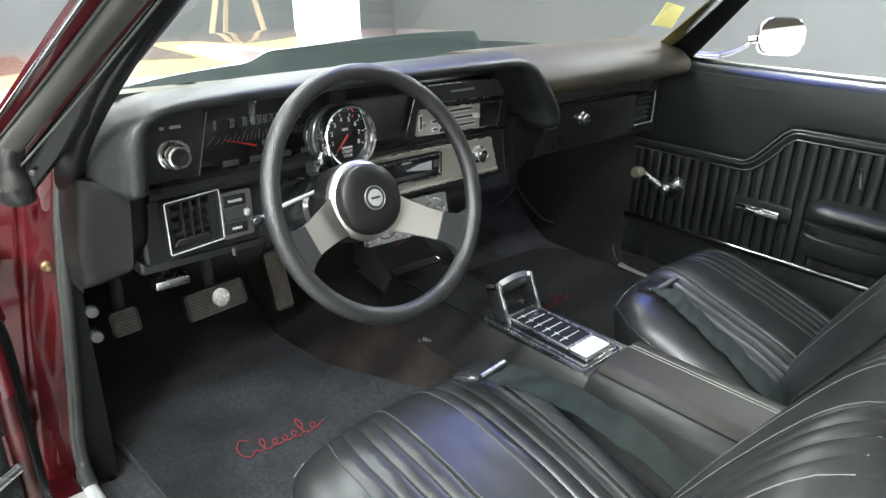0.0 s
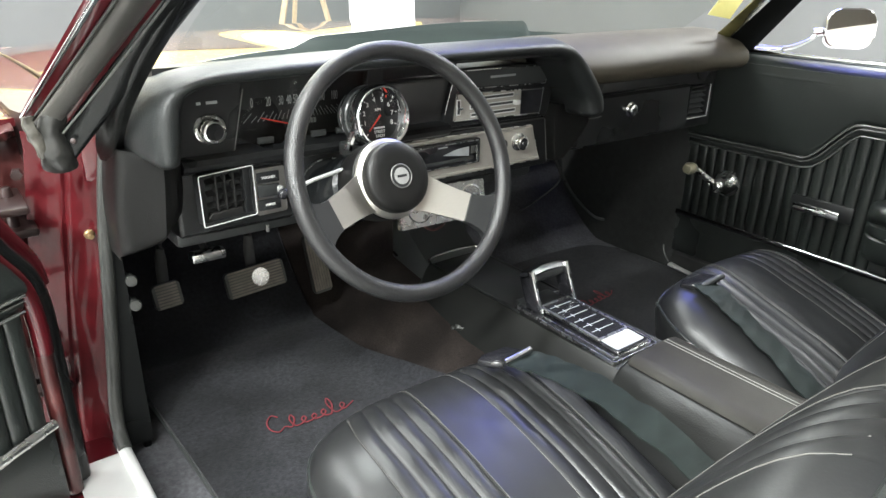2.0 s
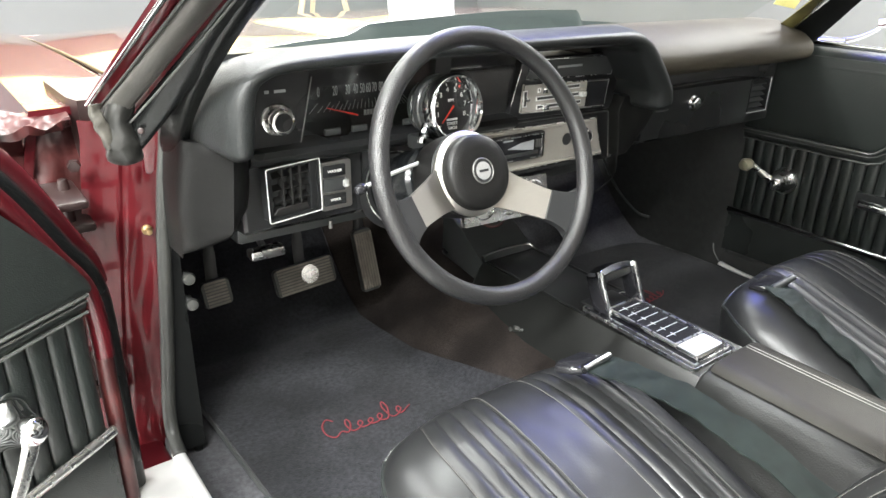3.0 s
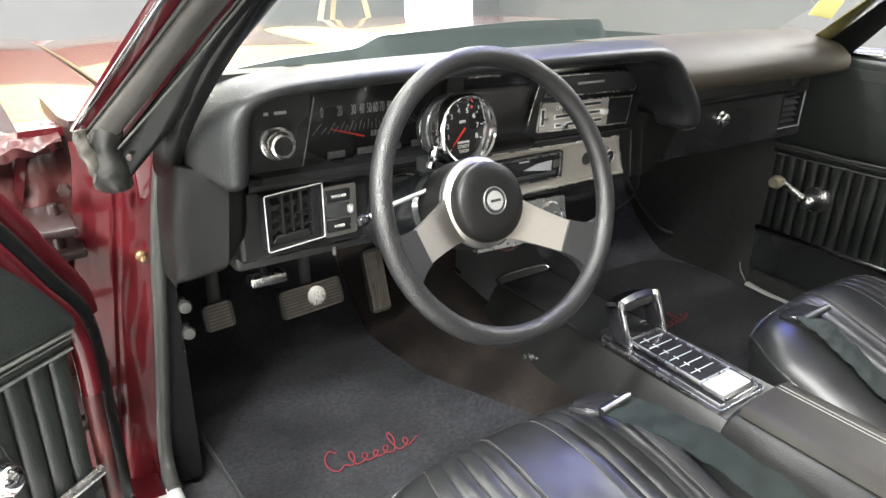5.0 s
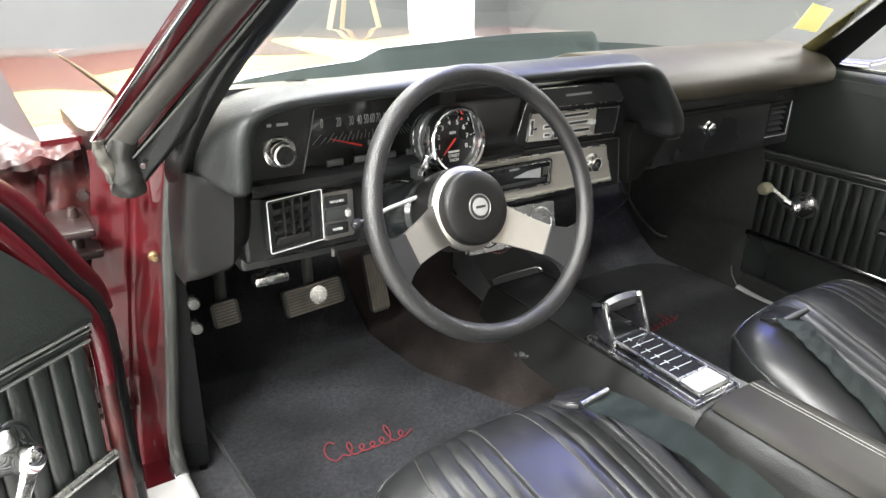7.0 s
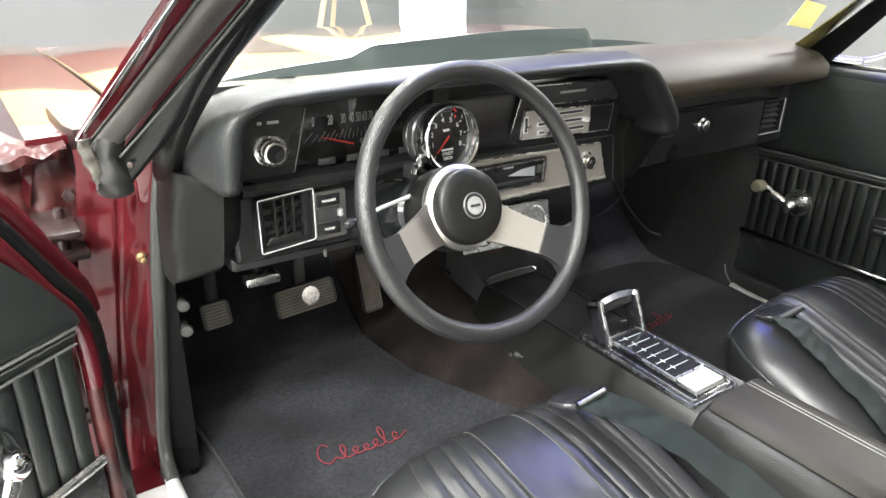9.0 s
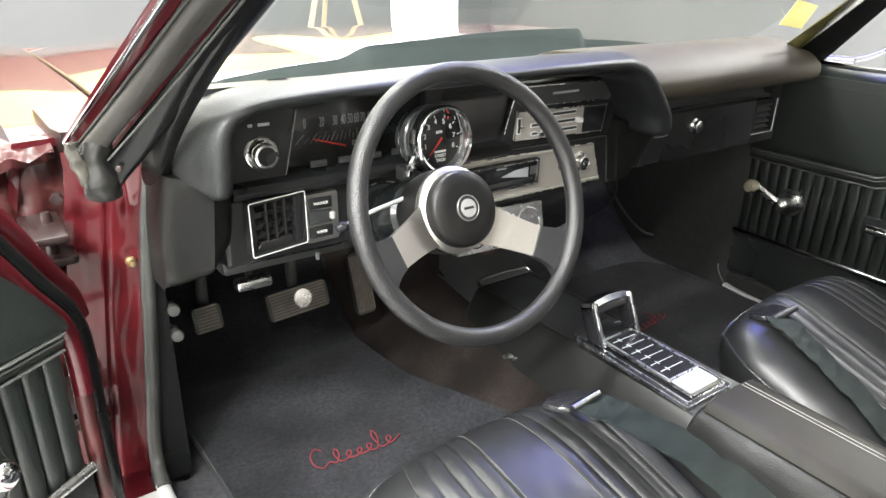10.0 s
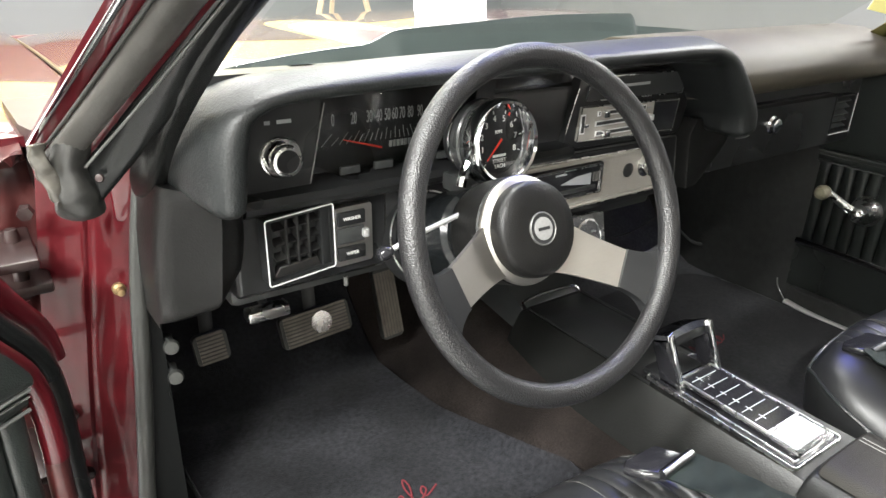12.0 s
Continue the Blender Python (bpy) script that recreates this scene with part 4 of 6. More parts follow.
def axes(o, u, n):
    u, n = Vector(u).normalized(), Vector(n).normalized()
    m = Matrix((u, n, Vector((0, 0, 1)))).transposed().to_4x4()
    return Matrix.Translation(o) @ m


LM = axes((-0.836, 0.193, 0), (-math.sin(radians(56)), -math.cos(radians(56)), 0), (math.cos(radians(56)), -math.sin(radians(56)), 0))
RM = axes((0.735, 0.28, 0), (0, -1, 0), (-1, 0, 0))
car_door(LM, "open driver's door with black pleated trim panel and chrome crank", (0.055, -0.075, 0.135, 0.612), True)
rdoor, rput = car_door(RM, "closed passenger door with black pleated trim panel and chrome crank", (-0.066, 0.036, 0.130, 0.598), False)


def door_mirror(m, parent_name, c, n):
    mir = root("door_mirror", c[0], c[1], c[2] - 0.06, "rounded chrome door mirror on a swept arm", "mirror", "door mirrors")
    f = facing(c, n)
    part("housing", turn(prism([(x, y) for x, y in rounded(0.112, 0.096, 0.03, 6)], "z", -0.035, 0.004, 0.008, 3), f), CHROME, mir, "chrome shell")
    part("glass", turn(prism(rounded(0.105, 0.089, 0.027, 6), "z", 0.0045, 0.006), f), MIRROR, mir, "mirror glass")
    part("arm", tube(smooth_line(m, 6), 0.009, 10, ends=(1.6, 0.8), squash=0.6), DARKCHROME, mir)
    part("pivot", lathe([(0, 0.012), (0.01, 0.01), (0.011, -0.01), (0, -0.012)], 14, facing(m[-1], (0.3, -1, 0.2))), CHROME, mir)
    return mir


door_mirror([(0.90, 0.22, 0.928), (0.925, 0.16, 0.93), (0.955, 0.12, 0.952), (0.965, 0.105, 0.972)], "", (0.985, 0.04, 0.984), (-0.78, -0.6, 0.12))
part("mirror_base", tube([(0.885, 0.27, 0.925), (0.91, 0.16, 0.927)], 0.018, 10, squash=0.4, ends=(0.7, 1.0)), DARKCHROME, rdoor)
lo = LM @ Vector((0.30, -0.20, 1.0))
door_mirror([LM @ Vector((0.12, -0.09, 0.935)), LM @ Vector((0.2, -0.14, 0.945)), LM @ Vector((0.27, -0.18, 0.985))], "", lo, LM.to_3x3() @ Vector((0.8, 0.55, 0.1)))

# ---- dashboard ----
dash = root("dashboard", 0.0, 0.35, 0.7, "black padded dashboard with dark instrument cluster and chrome edged vents", "dashboard")
# outer and inner edge of the arch over the gauges, with how far its outer side falls back
ARCH = [(-0.682, 0.874, -0.634, 0.868, 0.8), (-0.683, 0.888, -0.631, 0.885, 0.8), (-0.681, 0.912, -0.629, 0.905, 0.8), (-0.674, 0.938, -0.627, 0.925, 0.75), (-0.660, 0.958, -0.622, 0.943, 0.65),
        (-0.638, 0.972, -0.611, 0.951, 0.5), (-0.605, 0.981, -0.595, 0.956, 0.35), (-0.55, 0.986, -0.55, 0.959, 0.25), (-0.40, 0.991, -0.40, 0.962, 0.2), (-0.1, 0.994, -0.1, 0.963, 0.2), (0.03, 0.994, 0.02, 0.962, 0.2),
        (0.074, 0.991, 0.046, 0.957, 0.2), (0.112, 0.977, 0.073, 0.949, 0.25), (0.148, 0.95, 0.098, 0.924, 0.3), (0.182, 0.913, 0.125, 0.893, 0.3), (0.202, 0.882, 0.143, 0.870, 0.3), (0.206, 0.858, 0.150, 0.848, 0.3)]
NOSE = [(0.0, 0.34), (0.0, 0.24), (0.0, 0.16), (0.0, 0.115), (0.02, 0.085), (0.06, 0.062), (0.13, 0.041), (0.22, 0.025), (0.33, 0.0125), (0.44, 0.005), (0.56, 0.001), (0.70, 0.0005), (0.83, 0.004), (0.93, 0.010), (0.985, 0.018), (1.0, 0.03), (1.0, 0.13)]


def arch_mesh():
    b = bmesh.new()
    fine = []
    for p in smooth_line([(a[0], a[1], a[4]) for a in ARCH], 4):
        fine.append([p])
    for k, p in enumerate(smooth_line([(a[2], a[3], 0) for a in ARCH], 4)):
        fine[k].append(p)
    rows = [(o.x, o.y, i.x, i.y, o.z, 0.0) for o, i in fine]

    def closing(row, depth):
        """Rings that round off the foot of a leg."""
        out = []
        for f in (0.35, 0.7, 0.9, 1.0):
            cxm, czm = (row[0] + row[2]) / 2, min(row[1], row[3])
            sh = 1 - 0.55 * f ** 3
            out.append((cxm + (row[0] - cxm) * sh, row[1] - depth * f, cxm + (row[2] - cxm) * sh, row[3] - depth * f, row[4], 0.02 * f ** 3))
        return out
    rows = closing(rows[0], 0.014)[::-1] + rows + closing(rows[-1], 0.014)
    grid = []
    for ox, oz, ix, iz, fall, back in rows:
        ring = []
        for w, dy in NOSE:
            y = 0.12 + back
            if w < 0.5:
                y += dy * (0.55 + 0.45 * fall) + 0.085 * fall * max(0.0, (0.42 - w) / 0.42) ** 1.1
            else:
                y += dy
            y = min(y, 0.46)
            z = oz + (iz - oz) * w
            if z > 0.94:
                z -= 0.2 * max(0, y - 0.17) * min(1.0, (z - 0.94) / 0.03)
            ring.append(b.verts.new((ox + (ix - ox) * w, y, z)))
        grid.append(ring)
    for r0, r1 in zip(grid, grid[1:]):
        for k in range(len(NOSE) - 1):
            b.faces.new((r0[k], r0[k + 1], r1[k + 1], r1[k]))
    b.faces.new(grid[0])
    b.faces.new(grid[-1])
    return b


part("cluster_hood", arch_mesh(), PADVINYL, dash, "padded black vinyl hood over the gauges", angle=60)
part("top_pad", prism([(0.44, 0.929), (0.47, 0.922), (0.52, 0.905), (0.52, 0.88), (0.44, 0.88)], "x", -0.62, 0.66), PADVINYL, dash)
part("hood_liner", box(-0.59, 0.05, 0.15, 0.23, 0.959, 0.965), SATIN, dash)
RPAD = [(0.215, 0.885), (0.18, 0.889), (0.158, 0.895), (0.149, 0.903), (0.1455, 0.914), (0.147, 0.927), (0.1525, 0.935), (0.172, 0.951), (0.205, 0.9655), (0.25, 0.976), (0.31, 0.977), (0.40, 0.962), (0.49, 0.935), (0.50, 0.885)]
part("passenger_pad", prism(RPAD, "x", 0.13, 0.735, 0.01, 3), PADBROWN, dash, "rounded padded dash top above the glovebox", angle=50)


def end_cap_mesh():
    """A curved tongue that narrows downwards, with a soft upright ridge."""
    b = bmesh.new()
    grid = []
    for z, xr, out in ((0.700, -0.640, 0.05), (0.7025, -0.633, 0.032), (0.707, -0.628, 0.022), (0.715, -0.624, 0.013), (0.73, -0.621, 0.006), (0.76, -0.619, 0.003), (0.80, -0.617, 0.001), (0.835, -0.6165, 0.0), (0.852, -0.6160, 0.0), (0.862, -0.619, 0.0), (0.868, -0.624, 0.008)):
        xl = -0.694 - 0.012 * min(1.0, max(0.0, (0.862 - z) / 0.08))
        ring = [(xl, 0.42), (xl, 0.30), (xl + 0.001, 0.25)]
        for f in (0.0, 0.15, 0.3, 0.45, 0.54, 0.6, 0.66, 0.75, 0.88):
            dip = 0.052 * (f / 0.6) ** 0.85 if f < 0.6 else 0.052 - 0.030 * ((f - 0.6) / 0.4) ** 1.25
            ring.append((xl + 0.004 + (xr - 0.008 - xl) * f, 0.222 - dip + out))
        ring += [(xr - 0.003, 0.199 + out), (xr, 0.206 + out), (xr + 0.002, 0.23 + out), (xr + 0.002, 0.42)]
        rise = 0.058 * max(0.0, (0.82 - z) / 0.12)
        grid.append([b.verts.new((x, y, z + rise * min(1.0, max(0.0, (x - xl) / (xr - xl))))) for x, y in ring])
    for r0, r1 in zip(grid, grid[1:]):
        for k in range(len(r0) - 1):
            b.faces.new((r0[k], r0[k + 1], r1[k + 1], r1[k]))
    b.faces.new(grid[0])
    b.faces.new(grid[-1])
    return b


part("end_cap", end_cap_mesh(), CAPVINYL, dash, "moulded black dash end with a soft ridge", angle=60)
part("switch_panel", prism([(-0.632, 0.842), (-0.53, 0.842), (-0.506, 0.972), (-0.632, 0.972)], "y", 0.228, 0.262), SATIN, dash)
part("cluster_edge", tube([(-0.529, 0.228, 0.846), (-0.508, 0.228, 0.935)], 0.0009, 6), KNOBGREY, dash)
part("dial_face", box(-0.535, -0.09, 0.252, 0.262, 0.83, 0.972), SATIN, dash, "dark speedometer face")
part("cluster_brow", prism([(0.225, 0.972), (0.252, 0.972), (0.252, 0.945), (0.243, 0.945)], "x", -0.52, -0.1), SATIN, dash)
part("cluster_divider", prism([(-0.30, 0.842), (-0.27, 0.842), (-0.258, 0.95), (-0.288, 0.95)], "y", 0.236, 0.255), SATIN, dash)
lens = part("cluster_lens", box(-0.525, -0.115, 0.2395, 0.2415, 0.85, 0.95), LENS, dash, "clear cluster lens")
lens.visible_shadow = False
part("cluster_sill", prism([(0.206, 0.829), (0.203, 0.836), (0.209, 0.843), (0.262, 0.85), (0.262, 0.823), (0.214, 0.823)], "x", -0.613, -0.135), SATIN, dash)
for k in range(5):
    x = -0.492 + 0.045 * k
    part("warning_window", box(x, x + 0.026, 0.226, 0.2302, 0.8505, 0.860, 0.001), PLASTIC, dash, "small grey warning light window")


def front(x, y, z):
    """A frame on the dash face that looks at the driver."""
    return facing((x, y, z), (0, -1, 0))


for txt, x in (("0", -0.487), ("20", -0.460), ("30", -0.439), ("40", -0.4255), ("50", -0.414), ("60", -0.4035), ("70", -0.393), ("80", -0.381), ("90", -0.367), ("100", -0.345)):
    lettering("numeral", txt, 0.0135, front(x, 0.2515, 0.908) @ Matrix.Diagonal((0.62, 1.5, 1, 1)), DIALPRINT, dash)
for k in range(25):
    f = k / 24
    x = -0.495 + 0.16 * (f ** 0.8)
    lean = (0.5 - f) * 0.016
    part("tick", tube([(x - lean, 0.2515, 0.879), (x + lean * (0.3 if k % 2 else 0.8), 0.2515, 0.888 if k % 2 else 0.893)], 0.0005, 4), DIMWHITE, dash)
part("speed_needle", prism([(-0.476, 0.886), (-0.476, 0.8848), (-0.424, 0.8685), (-0.424, 0.8712)], "y", 0.2478, 0.2488), REDINK, dash, "thin red needle")
for k in range(6):
    part("odometer_digit", box(-0.412 + 0.0055 * k, -0.408 + 0.0055 * k, 0.2508, 0.2518, 0.868, 0.876), DIMWHITE, dash, "pale odometer bar")
# headlight switch
sw = part("light_switch", lathe([(0.0228, 0.0), (0.0228, 0.004), (0.0212, 0.005), (0.0202, 0.003), (0.0165, 0.003), (0.0165, 0.0)], 36, front(-0.563, 0.228, 0.882)), DULLCHROME, dash, "chrome ringed headlight knob")
part("switch_knob", lathe([(0.014, 0.0), (0.0145, 0.004), (0.0165, 0.006), (0.0175, 0.014), (0.0165, 0.020), (0.014, 0.0215), (0.0135, 0.020), (0.0, 0.019)], 36, front(-0.563, 0.225, 0.882)), DULLCHROME, sw)
part("switch_cap", lathe([(0.013, 0.0), (0.0125, 0.0012), (0, 0.0018)], 30, front(-0.563, 0.2055, 0.882)), SATIN, sw, "black knob face")
for x, w in ((-0.575, 0.006), (-0.556, 0.016)):
    part("printed_bar", box(x - w / 2, x + w / 2, 0.2268, 0.2282, 0.918, 0.922), DIMWHITE, dash)


def dash_vent(cx, y, cz, w, h, cols, rows, tilt, frame_mat, swing=0):
    f = Matrix.Translation((cx, y, cz)) @ pose(0, 0, 0, 0, 0, swing) @ front(0, 0, 0) @ pose(0, 0, 0, 0, 0, tilt)
    v = part("vent_frame", turn(ring_frame(w, h, 0.0028, 0.004, 0.003), f @ pose(0, 0, -0.004)), SATIN, dash, "dark vent frame")
    if rows == 5:
        part("vent_trim", turn(tube([(-w / 2, -h / 2, 0.0), (w / 2, -h / 2, 0.0), (w / 2, h / 2, 0.0)], 0.0011, 8), f), frame_mat, v, "thin bright chrome edge")
    else:
        part("vent_trim", turn(tube([(px, py, 0.0) for px, py in rounded(w, h, 0.003)], 0.0009, 8, True), f), frame_mat, v, "thin bright chrome edge")
    part("vent_box", turn(ring_frame(w - 0.002, h - 0.002, 0.003, 0.018, 0.003), f @ pose(0, 0, -0.019)), SATIN, v)
    part("vent_cavity", turn(plate(w - 0.006, h - 0.006, 0.002, 0.002), f @ pose(0, 0, -0.019)), PLASTIC, v)
    left, right, low, high = -w / 2 + 0.006, w / 2 - 0.006, -h / 2 + 0.006, h / 2 - 0.006
    if cols:
        # a smooth blank beside the open grille
        right = w / 2 - 0.016
        part("vent_blank", turn(box(right + 0.001, w / 2 - 0.004, -h / 2 + 0.003, h / 2 - 0.003, -0.016, -0.004, 0.001), f), SATIN, v, "smooth blank strip beside the louvres")
        left += 0.008
        part("vent_lip", turn(prism([(left - 0.006, low - 0.002), (right, low - 0.002), (right - 0.004, low + 0.010), (left + 0.004, low + 0.010)], "z", -0.017, -0.007, 0.001, 1), f), SLATBLACK, v)
        part("vent_cheek", turn(box(left - 0.009, left - 0.003, low, high, -0.018, -0.006, 0.001), f), SLATBLACK, v)
        low += 0.012
    for k in range(rows):
        yy = low + (high - low) * (k + 0.5) / rows
        part("vent_slat", turn(box(left, right, -0.0011, 0.0011, -0.006, 0.006), f @ pose(0, yy, -0.012, 28)), PLASTIC if rows == 5 else SLATBLACK, v)
    for k in range(cols):
        xx = left + (right - left) * (k + 1) / (cols + 1)
        part("vent_fin", turn(box(xx - 0.0014, xx + 0.0014, low, high, -0.018, -0.0045, 0.0005), f), SLATBLACK, v)
    return v


part("lower_panel", prism([(0.232, 0.722), (0.222, 0.73), (0.228, 0.828), (0.30, 0.828), (0.30, 0.715)], "x", -0.624, -0.43, 0.006, 3), SATIN, dash)
dash_vent(-0.5535, 0.204, 0.785, 0.087, 0.078, 3, 3, 1.0, BRIGHTTRIM, 8)
wp = part("wiper_switch", turn(plate(0.050, 0.074, 0.010, 0.003, 0.001), front(-0.482, 0.226, 0.778) @ pose(0, 0, 0, 0, 0, 1)), ALU, dash, "silver wiper and washer switch plate")
for zz, word in ((0.801, "WASHER"), (0.757, "WIPER")):
    part("switch_key", box(-0.504, -0.468, 0.2125, 0.219, zz - 0.0085, zz + 0.0085, 0.001), SATIN, wp)
    lettering("switch_word", word, 0.0058, front(-0.486, 0.2122, zz), WHITE, wp)
part("switch_slide", box(-0.504, -0.468, 0.2145, 0.219, 0.769, 0.789, 0.001), PLASTIC, wp)
part("switch_tab", box(-0.472, -0.464, 0.209, 0.217, 0.774, 0.785, 0.002), SILVER, wp, "pale switch tab")
part("column_panel", prism([(0.238, 0.722), (0.228, 0.73), (0.232, 0.828), (0.32, 0.828), (0.32, 0.70)], "x", -0.43, -0.25, 0.003, 2), SATIN, dash)
part("under_panel", box(-0.62, 0.14, 0.27, 0.42, 0.69, 0.83, 0.01), PLASTIC, dash)
part("center_panel", box(-0.27, 0.165, 0.235, 0.42, 0.72, 0.925, 0.008), SATIN, dash)

part("hood_leg_lower", prism([(0.121, 0.83), (0.136, 0.737), (0.162, 0.74), (0.214, 0.788), (0.244, 0.829), (0.246, 0.856), (0.135, 0.856)], "y", 0.197, 0.24, 0.005, 2), CAPVINYL, dash, "black lower panel beside the radio")
part("hood_leg_trim", tube(smooth_line([(0.158, 0.14, 0.8335), (0.18, 0.139, 0.833), (0.203, 0.145, 0.8325)], 5), 0.0009, 6), KNOBGREY, dash)

# heater controls
HT = [(-0.142, 0.833), (0.128, 0.829), (0.143, 0.905), (0.14, 0.936), (-0.115, 0.936)]
part("heater_bezel", prism(HT, "y", 0.2235, 0.24, 0.003, 2, True), SATIN, dash)
part("heater_edge", tube(smooth_line([(-0.1375, 0.2225, 0.858), (-0.129, 0.2225, 0.888), (-0.1185, 0.2225, 0.92)], 4), 0.0009, 6), DULLCHROME, dash)


def outlined(name, shape, y0, y1, mat, label, line):
    ob = part(name, prism(shape, "y", y0, y1, 0.001, 1), mat, dash, label)
    part("outline", tube([(x, y0, z) for x, z in shape], line, 6, True), DULLCHROME, ob, "thin bright outline")
    return ob


bb = outlined("brand_bar", [(-0.105, 0.9015), (0.1115, 0.8965), (0.122, 0.931), (-0.098, 0.934)], 0.2195, 0.2245, PLASTIC, "black maker's panel above the heater controls", 0.0009)
part("printed_bar", box(-0.034, 0.029, 0.2185, 0.2196, 0.9165, 0.9205), DIMWHITE, bb, "small faded maker's mark bar")
hp = outlined("heater_plate", [(-0.117, 0.845), (0.1, 0.8375), (0.1065, 0.8875), (-0.112, 0.8935)], 0.2185, 0.2245, SILVERPLATE, "brushed heater control plate", 0.0011)
part("plate_end", prism([(0.046, 0.8415), (0.098, 0.8395), (0.1045, 0.8857), (0.046, 0.8877)], "y", 0.2174, 0.219), GLOSS, hp, "dark end of the heater plate")
for k, (x0, x1, kx) in enumerate(((-0.079, 0.03, -0.066), (-0.081, 0.027, 0.029), (-0.078, 0.024, -0.072))):
    z = 0.8525 + 0.0148 * k
    part("slot_rim", box(x0 - 0.002, x1 + 0.002, 0.2172, 0.219, z - 0.0042, z + 0.0036), BRIGHTTRIM, hp)
    part("slider_slot", box(x0, x1, 0.2163, 0.2175, z - 0.0022, z + 0.0024), PLASTIC, hp)
    part("slider_knob", box(kx - 0.0055, kx + 0.0055, 0.206, 0.2168, z - 0.0045, z + 0.0045, 0.001), BRIGHTTRIM if k == 1 else CHROME, hp)
part("slot_rim", box(-0.1145, -0.105, 0.2172, 0.219, 0.855, 0.8835), BRIGHTTRIM, hp)
part("fan_slot", box(-0.1125, -0.1072, 0.2163, 0.2175, 0.857, 0.8815), PLASTIC, hp)
part("fan_knob", box(-0.1135, -0.1062, 0.208, 0.2168, 0.8665, 0.8715, 0.001), CHROME, hp)
part("printed_bar", box(0.03, 0.039, 0.2178, 0.2186, 0.879, 0.882), DIMWHITE, hp)

# radio panel
RP = [(-0.264, 0.742), (0.1085, 0.742), (0.0845, 0.8155), (-0.264, 0.8195)]
RO = [(-0.28, 0.7305), (0.139, 0.7305), (0.1245, 0.8225), (-0.28, 0.8265)]
ro = part("radio_surround", prism(RO, "y", 0.2235, 0.24, 0.003, 2), SATIN, dash, "black surround of the radio panel")
part("surround_edge", tube([(x - 0.003, 0.2232, z) for x, z in RO[1:3]] + [(0.118, 0.2232, 0.8255), (-0.28, 0.2232, 0.829)], 0.0009, 6), KNOBGREY, ro)
rp = part("radio_panel", prism(RP, "y", 0.2195, 0.24, 0.001, 1), SILVERPLATE, dash, "brushed aluminium radio panel")
part("panel_border", tube([(x + (0.0035 if x < 0 else -0.0035), 0.2188, z + (0.0035 if z < 0.78 else -0.0035)) for x, z in RP], 0.0036, 8, True), SILVERPLATE, rp, "raised bright border")
rb = part("radio", box(-0.222, -0.0585, 0.211, 0.23, 0.7605, 0.8095, 0.004), GLOSS, dash, "glossy black cassette radio face")
part("radio_edge", turn(ring_frame(0.154, 0.043, 0.0011, 0.002, 0.003), front(-0.1405, 0.2115, 0.785)), DULLCHROME, rb, "thin bright edge")
part("radio_slot", box(-0.205, -0.075, 0.2095, 0.2115, 0.770, 0.777, 0.001), PLASTIC, rb)
part("radio_window", prism([(-0.149, 0.7865), (-0.088, 0.7785), (-0.088, 0.7965), (-0.118, 0.7945)], "y", 0.2095, 0.2112), PANEL_WHITE, rb, "silver radio display strip")
for k in range(3):
    part("radio_key", box(-0.083 + 0.0052 * k, -0.0792 + 0.0052 * k, 0.2085, 0.2115, 0.782, 0.797, 0.001), KNOBGREY, rb)
part("printed_bar", box(-0.16, -0.138, 0.2103, 0.2112, 0.800, 0.8025), DIMWHITE, rb)
part("outline", tube([(x, 0.2195, z) for x, z in RP], 0.0016, 6, True), DULLCHROME, rp, "raised bright border")
kn = part("radio_knob", lathe([(0.018, 0), (0.018, 0.002), (0.0115, 0.004), (0.012, 0.012), (0.0138, 0.0135), (0.0138, 0.017), (0.011, 0.0185), (0.0095, 0.0165)], 32, front(0.0465, 0.2195, 0.786)), DULLCHROME, rp, "chrome radio knob")
part("knob_cap", lathe([(0.0105, 0.0), (0.0095, 0.0016), (0.0055, 0.0012), (0.0, 0.0008)], 24, front(0.0465, 0.2025, 0.786)), SATIN, kn, "black knob cap")
part("knob_button", lathe([(0.0052, 0.0), (0.0045, 0.002), (0.0, 0.0028)], 20, front(0.0465, 0.2015, 0.786)), CHROME, kn)
part("knob_hole", lathe([(0.0115, 0), (0.0115, 0.001), (0, 0.001)], 24, front(0.006, 0.219, 0.784)), PLASTIC, rp)

# extra gauges under the radio
gp = root("gauge_panel", -0.145, 0.25, 0.66, "bright bracket with small round gauges under the dash", "gauge panel")
gm = front(-0.150, 0.214, 0.6945) @ pose(0, 0, 0, -14, 0, -2)
part("panel", turn(plate(0.200, 0.070, 0.012, 0.002, 0.001), gm), DULLCHROME, gp, "bright metal bracket plate")
for gx in (-0.056, 0.006, 0.066):
    part("bezel", turn(lathe([(0.0285, 0.0), (0.0285, 0.006), (0.0255, 0.007), (0.025, 0.003), (0, 0.003)], 32), gm @ pose(gx, 0, 0.006)), CHROME, gp)
    part("dial", turn(lathe([(0.0248, 0), (0.0248, 0.0005), (0, 0.0005)], 28), gm @ pose(gx, 0, 0.0093)), SATIN, gp, "dark gauge dial")
    part("needle", turn(box(-0.0008, 0.0008, -0.002, 0.016, 0, 0.001), gm @ pose(gx, 0, 0.0105, 0, 0, 40)), REDINK, gp)
part("wire", tube(smooth_line([(-0.13, 0.23, 0.665), (-0.12, 0.24, 0.64), (-0.14, 0.26, 0.625), (-0.17, 0.30, 0.66)], 6), 0.0025, 6), OLDMAROON, gp, "thin dark red wire")

